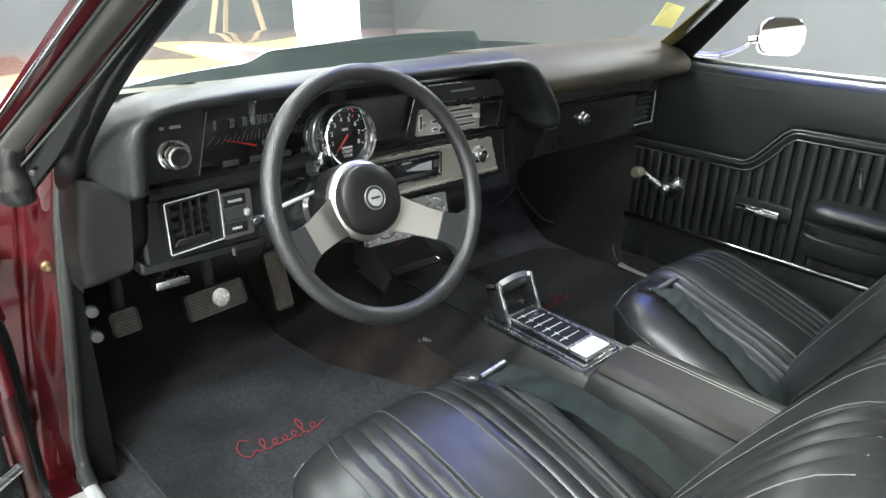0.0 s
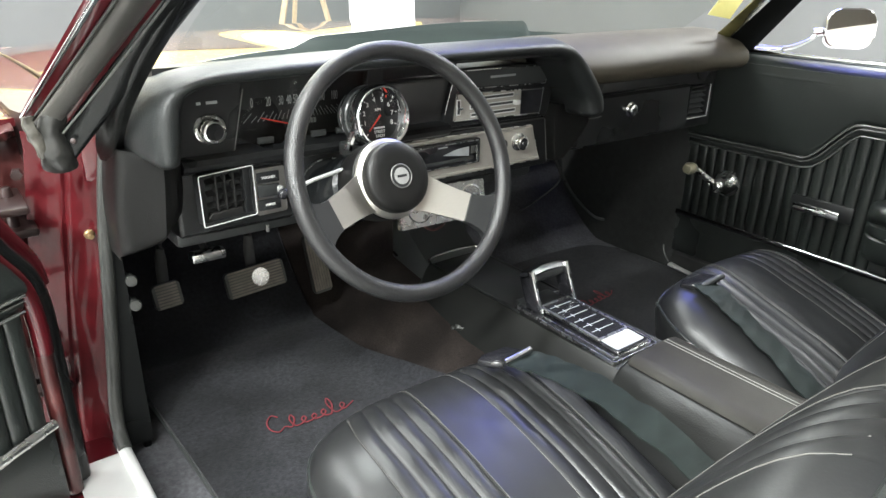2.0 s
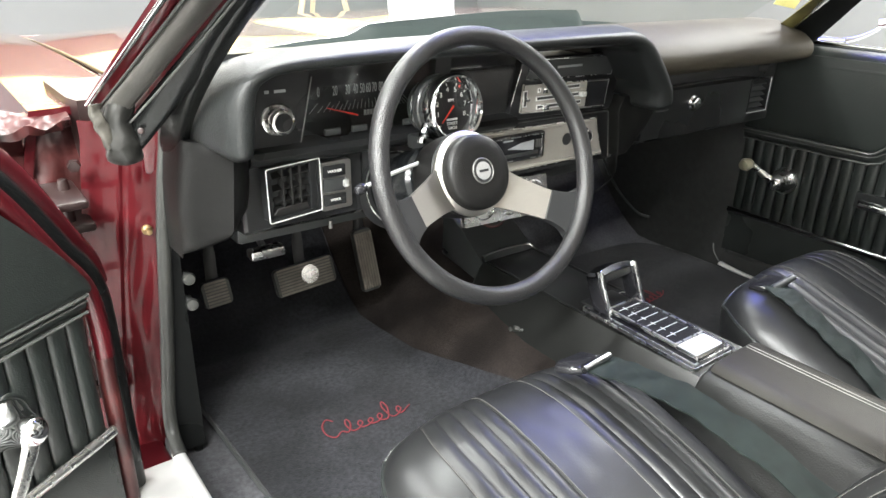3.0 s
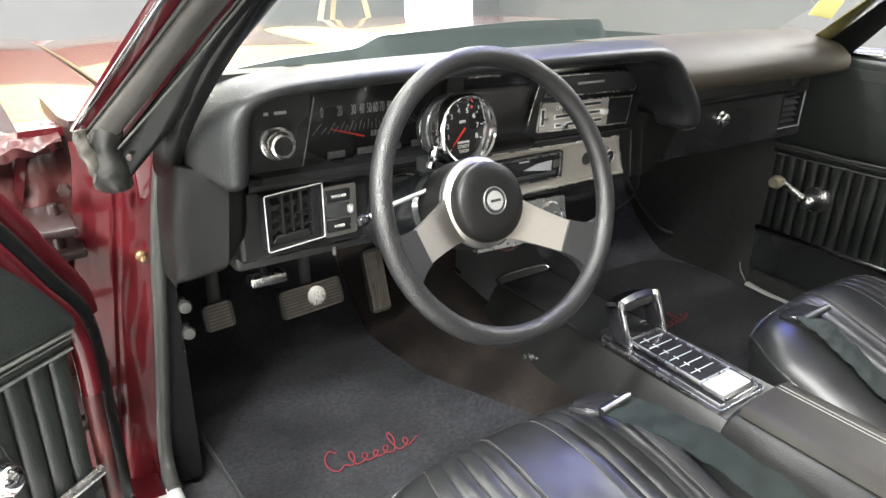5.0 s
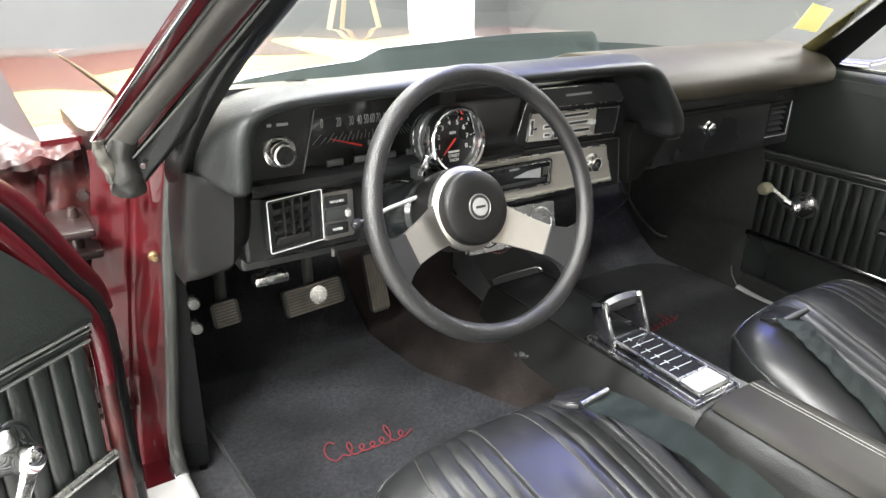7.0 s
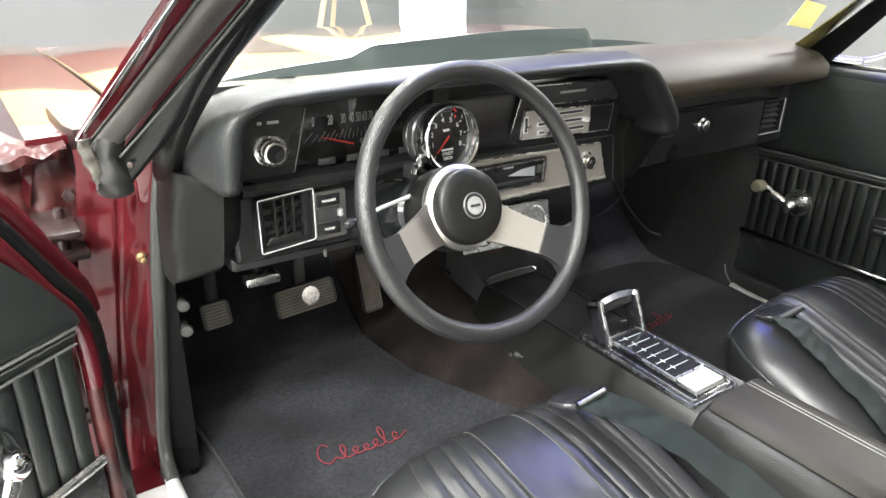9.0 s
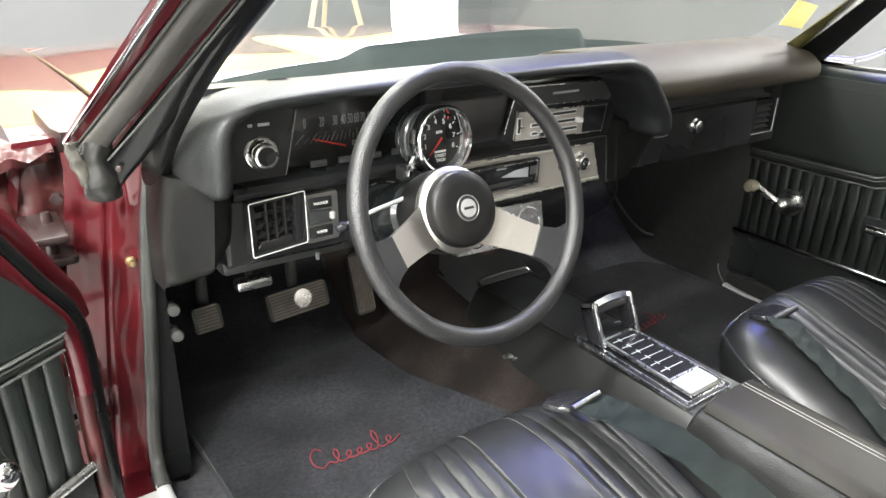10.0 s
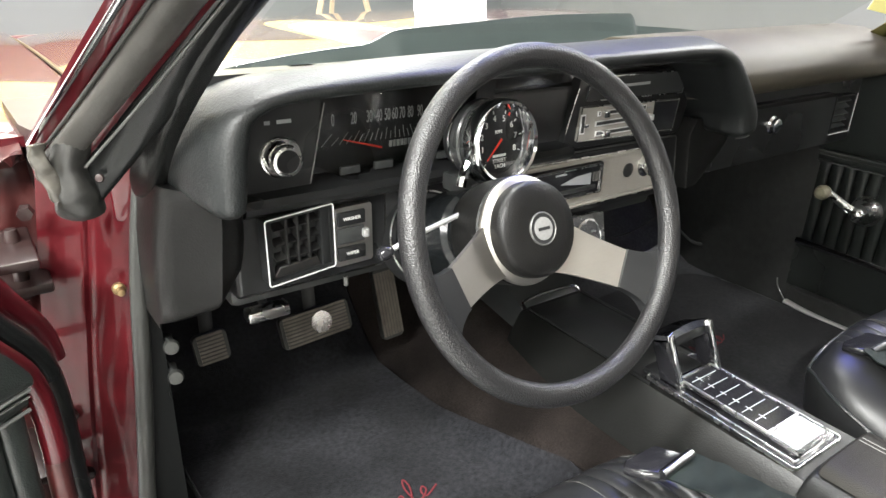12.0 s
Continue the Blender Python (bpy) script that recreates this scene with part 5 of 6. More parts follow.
# glovebox side
part("glove_box", box(0.15, 0.735, 0.225, 0.50, 0.742, 0.89, 0.006), SATIN, dash)
gd = part("glovebox_door", prism([(0.205, 0.755), (0.202, 0.765), (0.204, 0.852), (0.21, 0.858), (0.226, 0.858), (0.226, 0.75)], "x", 0.205, 0.592, 0.003, 2), SATIN, dash, "black glovebox door")
part("glovebox_edge", tube([(0.205, 0.2045, 0.8575), (0.4, 0.2035, 0.8595), (0.592, 0.2045, 0.8600)], 0.0006, 6), KNOBGREY, gd)
part("glovebox_lock", lathe([(0.0165, 0), (0.0165, 0.003), (0.0125, 0.006), (0.0125, 0.013), (0.010, 0.015), (0, 0.015)], 28, front(0.368, 0.203, 0.82)), CHROME, gd, "chrome push-button lock")
part("glovebox_lock_slot", box(0.362, 0.374, 0.1872, 0.1885, 0.8192, 0.8208), SATIN, gd)
dash_vent(0.638, 0.205, 0.812, 0.082, 0.078, 0, 5, 0.0, BRIGHTTRIM)
part("wire", tube(smooth_line([(0.28, 0.32, 0.72), (0.33, 0.36, 0.62), (0.30, 0.42, 0.55), (0.34, 0.5, 0.5)], 6), 0.0022, 6), KICKBLACK, dash)

# ---- steering wheel and column ----
N = Vector((0, -math.cos(radians(22)), math.sin(radians(22))))
HUB = Vector((-0.378, 0.005, 0.837)) - 0.023 * N
WM = facing(HUB, N)
wheel = root("steering_wheel", *HUB, "black grained steering wheel with two brushed aluminium spokes", "steering wheel")
R0 = 0.1655
rim = turn(tube([(R0 * math.cos(a) - 0.002, R0 * math.sin(a) + 0.003, 0.046) for a in (2 * math.pi * k / 96 for k in range(96))], 0.012, 16, True, up=(0, 0, 1)), WM)
part("rim", rim, GRAIN, wheel, "grained black rim")


def spoke(ang, rows, t, lift):
    def z_at(r):
        return -0.004 + 0.05 * max(0, (r - 0.045) / 0.12) ** 1.2
    pts = [(r, w) for r, w in rows]
    sm = smooth_line([(r, w, 0) for r, w in pts], 5)
    b = bmesh.new()
    lo, hi = [], []
    for p in sm:
        for s, store in ((1, lo), (-1, hi)):
            store.append((b.verts.new((p.x, s * p.y, z_at(p.x) + lift)), b.verts.new((p.x, s * p.y, z_at(p.x) + lift - t))))
    for i in range(len(sm) - 1):
        b.faces.new((lo[i][0], lo[i + 1][0], hi[i + 1][0], hi[i][0]))
        b.faces.new((lo[i][1], lo[i + 1][1], hi[i + 1][1], hi[i][1]))
        b.faces.new((lo[i][0], lo[i + 1][0], lo[i + 1][1], lo[i][1]))
        b.faces.new((hi[i][0], hi[i + 1][0], hi[i + 1][1], hi[i][1]))
    for i in (0, -1):
        b.faces.new((lo[i][0], hi[i][0], hi[i][1], lo[i][1]))
    return turn(b, WM @ pose(0, 0, 0, 0, 0, ang))


for ang in (197, 327.5):
    part("spoke", spoke(ang, [(0.02, 0.033), (0.045, 0.0295), (0.065, 0.0258), (0.085, 0.0236), (0.105, 0.0222), (0.12, 0.0216)], 0.006, 0.0), SPOKEMETAL, wheel, "brushed aluminium spoke")
    part("spoke_end", spoke(ang, [(0.1185, 0.022), (0.13, 0.0235), (0.145, 0.0295), (0.158, 0.045)], 0.012, 0.003), SATIN, wheel, "black moulded spoke end")
boss = part("boss", lathe([(0.0515, -0.013), (0.0572, -0.011), (0.0582, -0.0075), (0.0568, -0.004), (0.053, -0.0015), (0.05, 0.0)], 48, WM), SPOKEMETAL, wheel, "dull metal boss ring")
part("hub_collar", lathe([(0.05, -0.068), (0.0555, -0.064), (0.0575, -0.05), (0.0585, -0.013), (0.0545, -0.009)], 48, WM), HORNPAD, wheel, "black hub collar")
part("horn_pad", lathe([(0.0505, -0.012), (0.0505, 0.008), (0.0495, 0.0145), (0.046, 0.018), (0.03, 0.0205), (0.0, 0.021)], 48, WM), HORNPAD, wheel, "round black horn pad")
part("emblem_ring", lathe([(0.0172, 0.0190), (0.0172, 0.0225), (0.0164, 0.0232), (0.0156, 0.0225), (0.0156, 0.02)], 36, WM), KNOBGREY, wheel, "thin metal ring")
part("emblem_field", lathe([(0.0158, 0.02), (0.0158, 0.0222), (0, 0.0222)], 30, WM), SATIN, wheel)
part("emblem_face", lathe([(0.0118, 0.021), (0.0118, 0.0232), (0, 0.0234)], 28, WM), EMBLEMGREY, wheel, "plain round silver emblem")
part("emblem_mark", turn(box(-0.0075, 0.0075, -0.0016, 0.0016, 0.0233, 0.0239), WM), SATIN, wheel)

col = root("steering_column", -0.378, 0.2, 0.72, "black steering column with turn signal stalk", "steering column")
CM = WM
part("column_shroud", lathe([(0.043, -0.032), (0.046, -0.04), (0.046, -0.085), (0.052, -0.09), (0.054, -0.14), (0.05, -0.15), (0.05, -0.21), (0.04, -0.22), (0.03, -0.52)], 40, CM), COLUMNBLACK, col)
part("dash_ring", lathe([(0.0565, -0.195), (0.0595, -0.192), (0.061, -0.198), (0.061, -0.22), (0.05, -0.22)], 44, CM), SATIN, col, "dark ring where the column meets the dash")
part("ring_trim", turn(tube([(0.0595 * math.cos(a), 0.0595 * math.sin(a), -0.191) for a in (2 * math.pi * k / 48 for k in range(48))], 0.0012, 6, True), CM), DULLCHROME, col)
st = part("signal_stalk", tube([(-0.425, 0.085, 0.835), (-0.478, 0.075, 0.83), (-0.522, 0.067, 0.822)], 0.0029, 10), SILVER, col, "pale turn signal stalk")
part("stalk_knob", lathe([(0, 0.008), (0.005, 0.007), (0.0072, 0.003), (0.0072, -0.003), (0.004, -0.008), (0, -0.009)], 20, facing((-0.527, 0.066, 0.8212), (-1, -0.15, -0.15))), GLOSS, st, "rounded grey stalk knob")

# ---- tachometer ----
TC, TN = Vector((-0.330, 0.128, 0.892)), Vector((0.05, -0.985, 0.13))
TM = facing(TC, TN)
tach = root("tachometer", *TC, "chrome cupped tachometer with black dial and red needle", "tachometer")
part("cup", lathe([(0.0, -0.078), (0.030, -0.075), (0.040, -0.066), (0.0435, -0.052), (0.0435, -0.022), (0.043, -0.02)], 48, TM), PLASTIC, tach, "black tachometer cup")
part("rear_band", lathe([(0.043, -0.053), (0.0462, -0.0505), (0.0465, -0.044), (0.0435, -0.040)], 48, TM), CHROME, tach)
part("bezel", lathe([(0.0455, -0.022), (0.049, -0.018), (0.0502, -0.004), (0.0488, 0.0035), (0.0465, 0.0055), (0.0435, 0.004), (0.0415, -0.001), (0.0378, -0.0125)], 56, TM), CHROME, tach, "chrome bezel")
TD = TM @ pose(0, 0, -0.0075) @ Matrix.Scale(0.93, 4)
face = part("dial", lathe([(0.0405, -0.006), (0.0405, -0.005), (0.0, -0.005)], 48, TD), SATIN, tach, "black dial")
for k in range(9):
    a = radians(228 - 31.5 * k)
    r = 0.0285
    if k >= 1:
        lettering("numeral", str(k), 0.0105, TD @ pose(r * math.cos(a), r * math.sin(a), -0.0044), WHITE, face)
    part("tick", turn(box(0.0345, 0.0385, -0.0006, 0.0006, -0.0045, -0.004), TD @ pose(0, 0, 0, 0, 0, math.degrees(a))), WHITE, face)
lettering("dial_words", "RPM", 0.0062, TD @ pose(0.0, 0.0115, -0.0044), WHITE, face)
part("dial_bar", turn(box(-0.011, 0.011, -0.0195, -0.0165, -0.0046, -0.004), TD), WHITE, face, "white maker's mark bar")
lettering("dial_words", "STREET", 0.0068, TD @ pose(0, -0.0245, -0.0044), WHITE, face)
lettering("dial_words", "TACH", 0.0068, TD @ pose(0, -0.0315, -0.0044), WHITE, face)
part("needle", turn(prism([(-0.004, -0.0016), (0.031, -0.0006), (0.031, 0.0006), (-0.004, 0.0016)], "z", -0.002, -0.0012), TD @ pose(0, 0, 0, 0, 0, 224)), REDINK, tach, "red needle")
part("red_line", turn(box(0.0345, 0.0385, -0.0012, 0.0012, -0.0041, -0.0036), TD @ pose(0, 0, 0, 0, 0, 60)), REDINK, face)
tl = part("lens", lathe([(0.0408, -0.003), (0.0, -0.0025)], 40, TM), CLEARLENS, tach, "clear lens")
tl.visible_shadow = False
part("clamp", lathe([(0.046, -0.045), (0.048, -0.043), (0.048, -0.032), (0.046, -0.03)], 44, TM), PLASTIC, tach)
part("foot", box(-0.375, -0.335, 0.13, 0.19, 0.826, 0.848, 0.004), PLASTIC, tach)
part("bracket", tube(smooth_line([(-0.378, 0.135, 0.872), (-0.388, 0.13, 0.858), (-0.392, 0.128, 0.848)], 5), 0.006, 8), CHROME, tach, "small chrome clamp screw")

# ---- pedals and hand release ----


def pedal(name, label, x0, x1, z0, z1, y, tilt, disc, pivot_z):
    p = root(name, (x0 + x1) / 2, y, z0, label, "pedal")
    cx, cz = (x0 + x1) / 2, (z0 + z1) / 2
    f = facing((cx, y, cz), (0, -1, tilt)) @ pose(0, 0, 0, 0, 0, 3)
    w, h = x1 - x0, z1 - z0
    part("pad", turn(plate(w, h, 0.014, 0.006, 0.003), f), RUBBER, p, "worn ribbed rubber pad")
    n = max(3, int(h / 0.0056)) if w > h else max(3, int(w / 0.0056))
    for k in range(n):
        if w > h:
            yy = -h / 2 + h * (k + 0.5) / n
            part("rib", turn(box(-w / 2 + 0.006, w / 2 - 0.006, yy - 0.0019, yy + 0.0019, 0.0135, 0.0160), f), PEDALRUBBER, p)
        else:
            xx = -w / 2 + w * (k + 0.5) / n
            part("rib", turn(box(xx - 0.0021, xx + 0.0021, -h / 2 + 0.006, h / 2 - 0.006, 0.0135, 0.0160), f), PEDALRUBBER, p)
    if disc:
        part("disc", turn(lathe([(0.019, 0.0), (0.0185, 0.002), (0.0, 0.003)], 32), f @ pose(0.008, 0.002, 0.0165)), DULLCHROME, p, "round steel disc")
    part("arm", tube(smooth_line([(cx, y + 0.01, cz), (cx + 0.01, y + 0.04, cz + 0.08), (cx + 0.02, y + 0.02, pivot_z)], 5), 0.011, 8, squash=0.5), KICKBLACK, p)
    return p


pedal("brake_pedal", "wide worn rubber brake pedal with a steel disc", -0.478, -0.352, 0.473, 0.527, 0.50, 0.35, True, 0.72)
pedal("accelerator_pedal", "long narrow worn rubber accelerator pedal", -0.292, -0.250, 0.432, 0.565, 0.505, 0.25, False, 0.66)
pedal("parking_brake_pedal", "small worn rubber parking brake pedal", -0.618, -0.566, 0.488, 0.536, 0.50, 0.3, False, 0.70)
rel = root("brake_release_handle", -0.566, 0.3, 0.65, "small silver parking brake release handle", "handle")
part("grip", box(-0.594, -0.538, 0.288, 0.312, 0.652, 0.668, 0.004, 2), DULLCHROME, rel)
part("stem", tube([(-0.566, 0.31, 0.664), (-0.56, 0.40, 0.70)], 0.006, 8), PLASTIC, rel)
part("bracket", box(-0.575, -0.545, 0.36, 0.42, 0.67, 0.72, 0.004), PLASTIC, rel)
hr = root("hood_release", -0.49, 0.24, 0.70, "small chrome pull under the dash", "pull")
part("pull", tube([(-0.485, 0.235, 0.716), (-0.485, 0.235, 0.704)], 0.003, 8), KNOBGREY, hr)

# ---- centre console and shifter ----
con = root("center_console", -0.02, 0.1, 0.31, "black centre console with padded lid and chrome shifter plate", "console")
CB = [(-0.15, 0.36), (-0.115, 0.46), (-0.098, 0.500), (-0.088, 0.512), (0.05, 0.512), (0.06, 0.500), (0.078, 0.46), (0.11, 0.36)]
part("front_body", prism(CB, "y", -0.19, 0.335, 0.006, 2), CONSOLEVINYL, con, "black moulded console body")
part("front_rise", prism([(0.33, 0.36), (0.33, 0.512), (0.345, 0.522), (0.40, 0.56), (0.47, 0.60), (0.47, 0.36)], "x", -0.092, 0.052, 0.005, 2), PLASTIC, con)
part("front_trim", tube(smooth_line([(-0.088, 0.325, 0.512), (-0.082, 0.337, 0.52), (-0.05, 0.34, 0.5225), (0.0, 0.34, 0.5225), (0.045, 0.337, 0.52), (0.052, 0.325, 0.512)], 6), 0.0032, 8), CHROME, con, "chrome arch at the console's front")
part("front_tray", box(-0.08, 0.042, 0.07, 0.32, 0.5105, 0.5145, 0.002), SATIN, con, "black recessed tray")
for sx in (-0.0845, 0.0465):
    part("tray_rail", tube([(sx, 0.05, 0.5135), (sx, 0.315, 0.5165)], 0.0022, 6), SATIN, con)
LB = [(-0.165, 0.33), (-0.15, 0.40), (-0.142, 0.44), (-0.12, 0.462), (-0.108, 0.505), (-0.095, 0.523), (-0.07, 0.531), (0.03, 0.531), (0.058, 0.523), (0.072, 0.505), (0.085, 0.462), (0.107, 0.44), (0.13, 0.33)]
part("rear_body", prism(LB, "y", -0.86, -0.188, 0.008, 3), CONSOLEVINYL, con, "black console box")
LID = [(-0.085, 0.5295), (-0.078, 0.5385), (-0.06, 0.5425), (0.02, 0.5425), (0.038, 0.5385), (0.045, 0.5295)]
part("lid", prism(LID, "y", -0.80, -0.195, 0.005, 3), LIDVINYL, con, "grey-black padded lid")
for sx in (0.004, 0.012):
    part("seam", tube([(sx, -0.79, 0.5428), (sx, -0.20, 0.5428)], 0.0005, 6), LIDTHREAD, con, "pale stitched seam")
part("side_strip", tube([(-0.151, -0.85, 0.405), (-0.151, -0.25, 0.415)], 0.005, 8, squash=0.5), DULLCHROME, con, "bright side strip")

shift = root("gear_shifter", -0.03, -0.05, 0.512, "chrome horseshoe gear shifter on a chrome edged plate", "gear shifter")
SPM = Matrix.Translation((-0.032, -0.062, 0.5155)) @ pose(0, 0, 0, 1.5)
part("bezel", turn(plate(0.112, 0.232, 0.005, 0.006, 0.002), SPM @ pose(0.004, 0.006, 0)), GLOSS, shift, "dark glossy bezel plate")
part("bezel_edge", turn(ring_frame(0.114, 0.234, 0.0016, 0.006, 0.006), SPM @ pose(0.004, 0.006, 0)), DULLCHROME, shift, "thin chrome edge")
part("bezel_well", turn(ring_frame(0.096, 0.214, 0.0016, 0.003, 0.004), SPM @ pose(0.005, 0.003, 0.0045)), DULLCHROME, shift, "thin inner chrome line")
gate = part("gate_panel", turn(plate(0.078, 0.19, 0.008, 0.005, 0.003), SPM @ pose(0.006, -0.008, 0.006)), DARKCHROME, shift, "silver framed gear indicator")
part("indicator_window", turn(plate(0.070, 0.137, 0.001, 0.003), SPM @ pose(0.006, 0.012, 0.0138)), GLOSS, gate, "black gear indicator window")
part("indicator_end", turn(plate(0.070, 0.036, 0.0012, 0.003), SPM @ pose(0.006, -0.0785, 0.0138)), PANEL_WHITE, gate, "pale blank end plate")
for k in range(6):
    yy = -0.034 + 0.02 * k
    part("indicator_line", turn(box(-0.022, 0.034, yy - 0.0005, yy + 0.0005, 0.0148, 0.0152), SPM), PRINTLINE, gate)
    part("indicator_mark", turn(box(-0.0058, -0.0044, yy - 0.005, yy + 0.005, 0.0148, 0.0152), SPM), PRINTLINE, gate)
part("indicator_frame", turn(ring_frame(0.0755, 0.141, 0.0026, 0.003, 0.003), SPM @ pose(0.006, 0.012, 0.0138)), DULLCHROME, gate)


def bar_box(x0, x1, zlo, zhi, y0, y1, bevel=0.003):
    """A bar of the handle, in the handle's own lean towards the dash."""
    b = box(x0, x1, y0, y1, zlo, zhi, bevel, 2)
    return turn(b, Matrix.Translation((0, 0.022, 0.519)) @ pose(0, 0, 0, -24) @ Matrix.Translation((0, 0, -0.515)))


def handle_crown():
    """The top bar: a shallow arch in front view."""
    pts = []
    for k in range(9):
        f = k / 4 - 1
        pts.append((-0.0265 + 0.0485 * f, 0.594 + 0.006 * (1 - f * f)))
    for k in range(9):
        f = 1 - k / 4
        pts.append((-0.0265 + 0.0485 * f, 0.584 + 0.005 * (1 - f * f)))
    return turn(prism(pts, "y", -0.014, 0.014, 0.002, 2), Matrix.Translation((0, 0.022, 0.519)) @ pose(0, 0, 0, -24) @ Matrix.Translation((0, 0, -0.515)))


for x0, x1 in ((-0.075, -0.067), (0.014, 0.022)):
    side = part("handle_side", bar_box(x0, x1, 0.508, 0.590, -0.014, 0.018), GLOSS, shift, "dark flat handle side with a chrome edge")
    part("side_edge", bar_box(x0 - 0.0006, x1 + 0.0006, 0.508, 0.593, -0.0185, -0.013, 0.0015), CHROME, side, "chrome edge strip")
part("handle_top", handle_crown(), CHROME, shift, "arched chrome handle top")
part("grip_insert", bar_box(-0.067, 0.014, 0.572, 0.586, -0.009, 0.010), SATIN, shift, "black grip under the top bar")
part("lever_well", box(-0.075, 0.012, 0.03, 0.075, 0.518, 0.528, 0.004), SATIN, shift)

# ---- seats ----


def cushion(w, d, h, z0, pleat, nose=0.0, nu=260, nv=46):
    """A stuffed pad: rounded edges, two fields of stitched ridges either side of a smooth middle.
    Gives the mesh, its edge roll and its seams."""
    b = bmesh.new()

    def soft(t, p):
        return max(0.0, 1 - abs(t) ** p) ** 0.42

    def surface(u, v, lift=0.0):
        z = z0 + h * soft(u, 5) * soft(v, 7)
        z += 0.012 * (1 - u * u) * (1 - v * v) + nose * (v ** 3)
        au = abs(u)
        fade = min(1.0, max(0.0, (0.95 - abs(v)) / 0.1))
        if 0.19 < au < 0.67:
            f = (au - 0.19) / 0.48 * 4
            z += pleat * (abs(math.sin(math.pi * f)) ** 0.45 - 1.0) * fade
        z += 0.0005 * noise.noise(Vector((u * 4, v * 5, z0 * 9))) * fade
        corner = 1 - 0.2 * max(0, (abs(v) - 0.55) / 0.45) ** 2.2
        return Vector((w / 2 * u * corner, d / 2 * v * (1 - 0.05 * u * u), z + lift))
    top = []
    for i in range(nu + 1):
        a = -1 + 2 * i / nu
        u = math.copysign(abs(a) ** 0.85, a)
        top.append([b.verts.new(surface(u, math.copysign(abs(c) ** 0.75, c))) for c in (-1 + 2 * j / nv for j in range(nv + 1))])
    for i in range(nu):
        for j in range(nv):
            b.faces.new((top[i][j], top[i + 1][j], top[i + 1][j + 1], top[i][j + 1]))
    rim_loop = [top[i][0] for i in range(nu + 1)] + [top[nu][j] for j in range(1, nv + 1)] + [top[i][nv] for i in range(nu - 1, -1, -1)] + [top[0][j] for j in range(nv - 1, 0, -1)]
    low = [b.verts.new((p.co.x * 0.97, p.co.y * 0.97, z0 - 0.05)) for p in rim_loop]
    n = len(low)
    for k in range(n):
        b.faces.new((rim_loop[k], rim_loop[(k + 1) % n], low[(k + 1) % n], low[k]))
    b.faces.new(low)
    e, m = 0.985, 28
    roll = [surface(-e + 2 * e * k / m, e, 0.001) for k in range(m)] + [surface(e, e - 2 * e * k / m, 0.001) for k in range(m)]
    roll += [surface(e - 2 * e * k / m, -e, 0.001) for k in range(m)] + [surface(-e, -e + 2 * e * k / m, 0.001) for k in range(m)]
    seams = []
    for au in (0.19, 0.31, 0.43, 0.55, 0.67):
        for sg in (-1, 1):
            seams.append([surface(sg * au, -0.93 + 1.86 * k / 24, 0.0004) for k in range(25)])
    return b, roll, seams


def pillow(w, h, z0, z1, n=48, k=14):
    """A soft slab with a rounded outline and full edges."""
    b = bmesh.new()
    rings = []
    for j in range(1, k):
        a = math.pi * j / k
        s, c = math.sin(a) ** 0.45, math.cos(a)
        z = (z0 + z1) / 2 - (z1 - z0) / 2 * math.copysign(abs(c) ** 0.8, c)
        ring = []
        for i in range(n):
            q = 2 * math.pi * i / n
            cq, sq = math.cos(q), math.sin(q)
            ring.append(b.verts.new((w / 2 * s * math.copysign(abs(cq) ** 0.55, cq), h / 2 * s * math.copysign(abs(sq) ** 0.55, sq), z)))
        rings.append(ring)
    for r0, r1 in zip(rings, rings[1:]):
        for i in range(n):
            b.faces.new((r0[i], r0[(i + 1) % n], r1[(i + 1) % n], r1[i]))
    for ring, z in ((rings[0], z0), (rings[-1], z1)):
        mid = b.verts.new((0, 0, z))
        for i in range(n):
            b.faces.new((ring[i], ring[(i + 1) % n], mid))
    return b


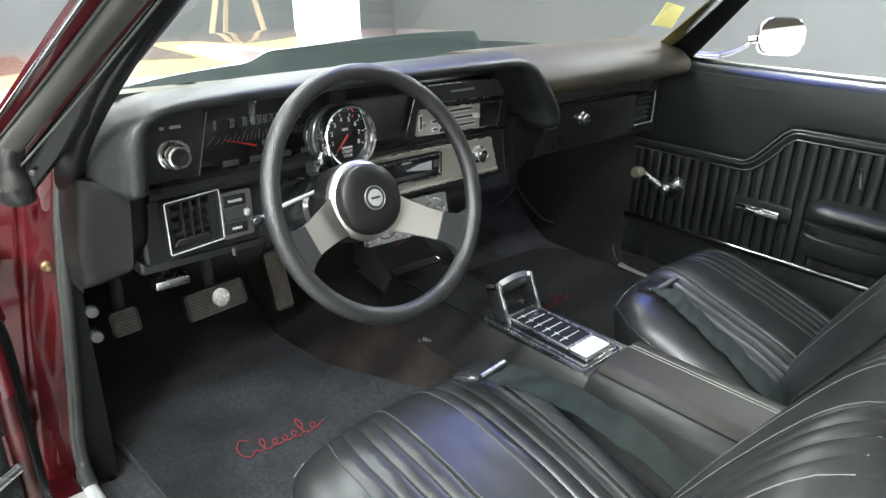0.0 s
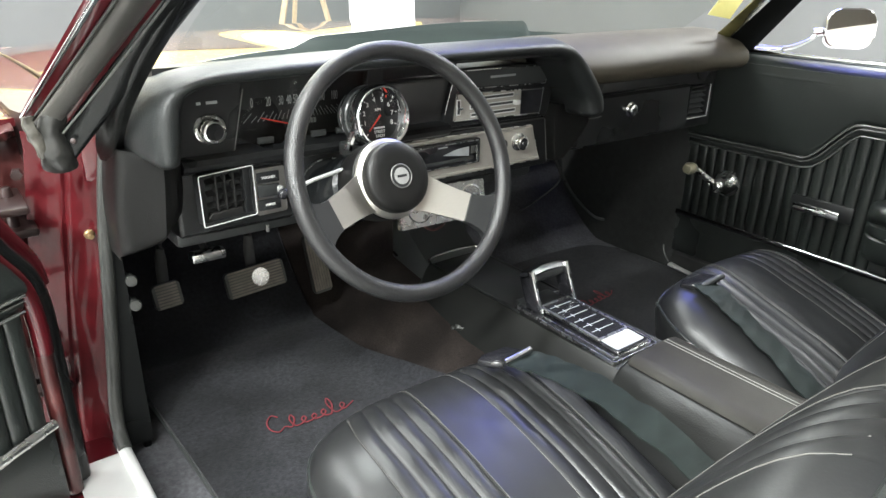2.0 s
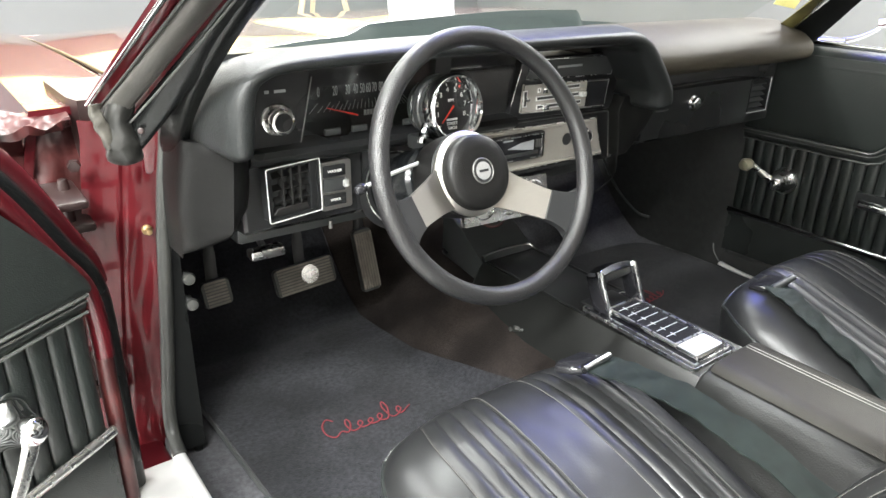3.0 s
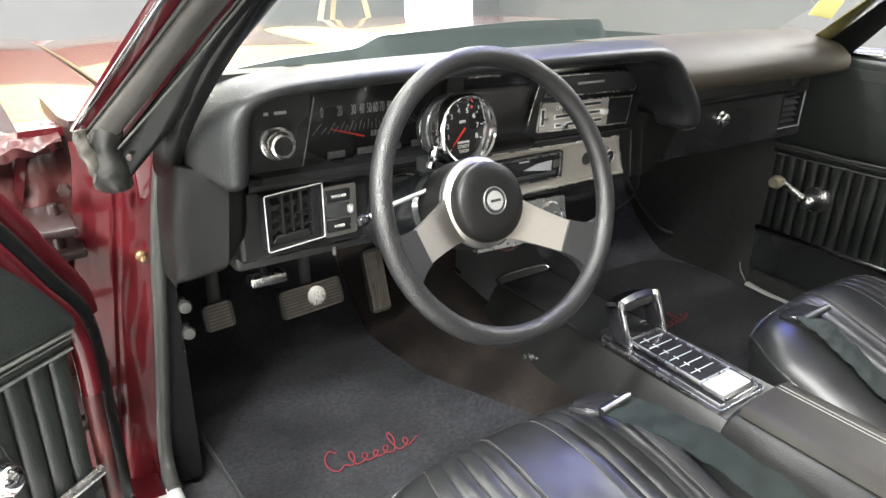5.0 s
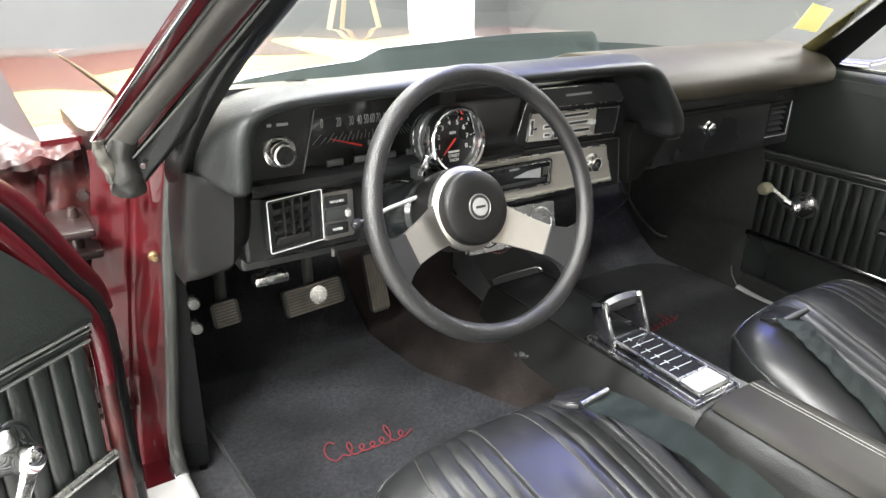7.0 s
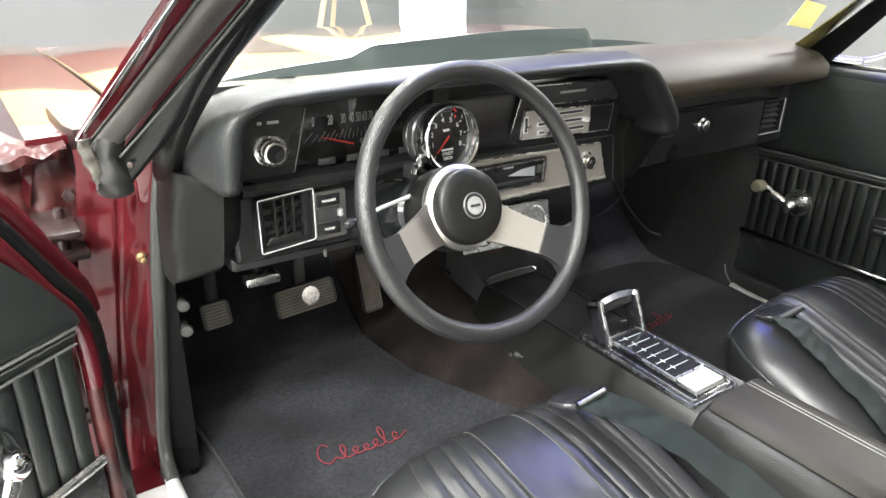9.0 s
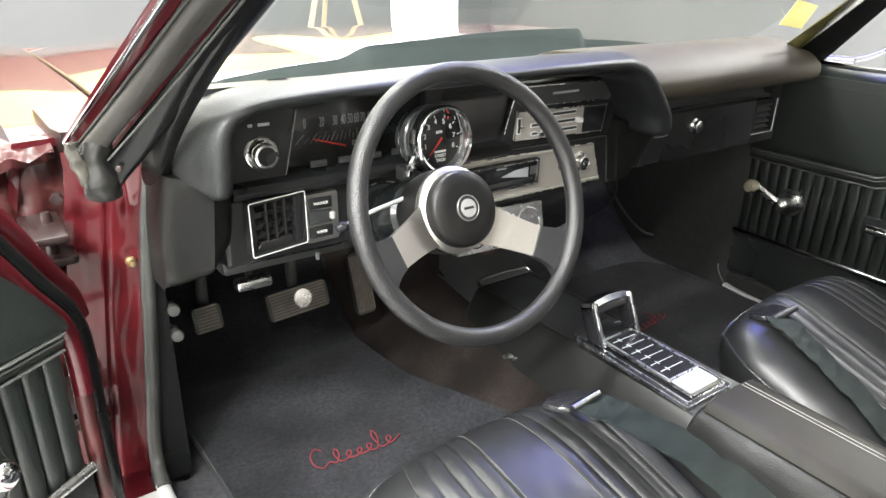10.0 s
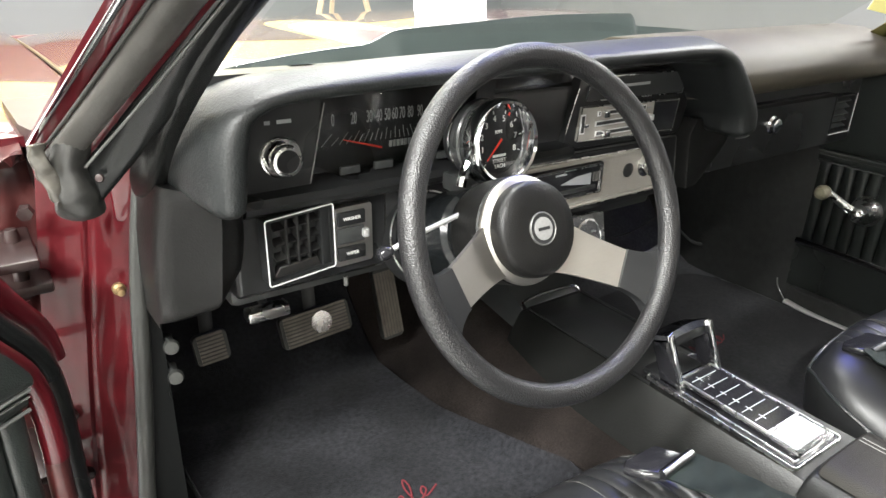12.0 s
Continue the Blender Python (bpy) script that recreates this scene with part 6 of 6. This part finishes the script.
def bucket_seat(cx, cy, label, slope, back_y, back_z, head_y, head_z, width, bow):
    """slope: how steeply the cushion falls towards the backrest, whose foot stands at back_y, back_z."""

    def sink(b):
        for v in b.verts:
            d = v.co.y - (cy + 0.15)
            if v.co.z > 0.40:
                v.co.z += 0.0028 * noise.noise(v.co * 11) + 0.0011 * noise.noise(v.co * 34)
            v.co.z = max(0.33, v.co.z + slope * ((1 - bow) * d - 3.0 * bow * d * d if d < 0 else (1 - bow) * d * (1 - 1.6 * d)))
        return b
    s = root("bucket_seat", cx, cy, 0.31, label, "car seat", "front bucket seats")
    cb, loop, seams = cushion(width, 0.50, 0.085, 0.425, 0.0065, nose=0.012)
    put = Matrix.Translation((cx, cy, 0))
    part("cushion", sink(turn(cb, put)), SEATVINYL, s, "pleated black vinyl cushion", angle=60)
    part("cushion_piping", sink(turn(tube(loop, 0.0032, 6, True), put)), VINYL, s, "raised edge piping")
    for line in seams:
        part("seam", sink(turn(tube(line, 0.0005, 5), put)), THREAD, s)
    part("seat_base", box(cx - 0.2, cx + 0.2, cy - 0.1, cy + 0.2, 0.312, 0.375, 0.02), PLASTIC, s)
    bb, loop2, seams2 = cushion(0.48, 0.42, 0.075, 0.0, 0.006, nu=200)
    flip = Matrix.Diagonal((1, 1, -1, 1))
    bm_m = Matrix.Translation((cx, back_y, back_z)) @ pose(0, 0, 0, 120) @ flip @ pose(0, 0.20, -0.03)
    part("backrest", turn(bb, bm_m), SEATVINYL, s, "pleated black vinyl backrest", angle=60)
    part("backrest_piping", turn(tube(loop2, 0.005, 6, True), bm_m), VINYL, s, "rolled edge piping")
    for line in seams2:
        part("seam", turn(tube(line, 0.0005, 5), bm_m), THREAD, s)
    part("backrest_shell", turn(pillow(0.50, 0.43, -0.10, -0.015), bm_m), SEATVINYL, s, "smooth black vinyl seat back")
    part("shell_seam", turn(tube([(-0.2, 0.12, -0.0995), (0.2, 0.12, -0.0995)], 0.0018, 6), bm_m), THREAD, s, "stitched seam")
    hr_m = Matrix.Translation((cx, head_y, head_z)) @ pose(0, 0, 0, 108) @ flip
    pad = pillow(0.33, 0.16, -0.05, 0.05)
    part("headrest", turn(pad, hr_m), SEATVINYL, s, "rounded black vinyl head restraint")
    part("headrest_piping", turn(tube([(x, y, 0.0) for x, y in rounded(0.325, 0.155, 0.052, 6)], 0.004, 6, True), hr_m), PIPING, s, "pale edge piping")
    for px in (-0.05, 0.05):
        part("headrest_post", tube([(cx + px, head_y - 0.01, head_z - 0.14), (cx + px, head_y, head_z - 0.03)], 0.006, 8), CHROME, s)
    for sx in (-1, 1):
        part("seat_track", box(cx + sx * 0.19 - 0.012, cx + sx * 0.19 + 0.012, cy - 0.22, cy + 0.22, 0.32, 0.345, 0.003), DULLCHROME, s)
    return s


bucket_seat(-0.362, -0.25, "black pleated vinyl driver's bucket seat", 0.26, -0.465, 0.50, -0.705, 0.955, 0.46, 0.6)
bucket_seat(0.435, -0.262, "black pleated vinyl passenger's bucket seat", 0.36, -0.385, 0.415, -0.60, 0.86, 0.50, 0.15)
lev = root("seat_lever", -0.6, -0.2, 0.38, "small black seat adjusting lever", "lever")
part("lever", tube([(-0.60, -0.12, 0.40), (-0.635, -0.08, 0.42)], 0.007, 8), PLASTIC, lev)

# ---- seat belts ----


def seat_belt(line, buckle_m, label, bar_mat, half=0.0355):
    b = root("seat_belt", *line[0], label, "seat belt", "front seat belts")
    pts = smooth_line(line, 8)
    bmx = bmesh.new()
    vs = []
    for i, p in enumerate(pts):
        d = (pts[min(i + 1, len(pts) - 1)] - pts[max(i - 1, 0)]).normalized()
        side = d.cross(Vector((0.12, 0, 1))).normalized()
        nrm = side.cross(d).normalized()
        if nrm.z < 0:
            nrm = -nrm
        row = []
        for j in range(9):
            f = j / 4 - 1
            wave = 0.0016 * math.sin(0.55 * i + 2.2 * f) + 0.0011 * math.sin(1.3 * i - 3.1 * f)
            row.append(bmx.verts.new(p + side * (half + 0.0012 * math.sin(0.7 * i)) * f + nrm * (wave + 0.0022 * (1 - f * f) + (0.0007 if j in (0, 8) else 0))))
        vs.append(row)
    for r0, r1 in zip(vs, vs[1:]):
        for j in range(8):
            bmx.faces.new((r0[j], r1[j], r1[j + 1], r0[j + 1]))
    bmesh.ops.recalc_face_normals(bmx, faces=bmx.faces)
    bmesh.ops.solidify(bmx, geom=bmx.faces[:], thickness=0.0022)
    part("webbing", bmx, BELTWEB, b, "greenish black woven webbing")
    part("buckle", turn(prism([(-0.044, 0.016), (-0.03, 0.026), (0.02, 0.024), (0.03, -0.012), (0.026, -0.02), (-0.026, -0.02), (-0.036, -0.008)], "z", -0.006, 0.007, 0.005, 3), buckle_m), GLOSS, b, "flat black buckle housing")
    part("buckle_bar", turn(tube([(-0.024, -0.022, 0.004), (0.034, -0.018, 0.006)], 0.0065, 12), buckle_m), bar_mat, b, "rounded buckle bar")
    return b


seat_belt([(-0.235, -0.10, 0.548), (-0.222, -0.145, 0.551), (-0.207, -0.20, 0.551), (-0.198, -0.27, 0.545), (-0.190, -0.35, 0.528), (-0.18, -0.46, 0.49)],
          facing((-0.25, -0.092, 0.548), (0.0, 0.2, 1), (0.0, 1, 0)), "greenish black seat belt lying over the driver's seat edge", DARKCHROME)
seat_belt([(0.284, -0.097, 0.530), (0.275, -0.132, 0.523), (0.271, -0.167, 0.510), (0.267, -0.212, 0.491), (0.259, -0.272, 0.467), (0.244, -0.342, 0.439), (0.224, -0.412, 0.409)],
          facing((0.296, -0.084, 0.527), (-0.15, 0.2, 1), (0.25, 1, 0)), "greenish black seat belt lying over the passenger's seat edge", PLASTIC, 0.031)
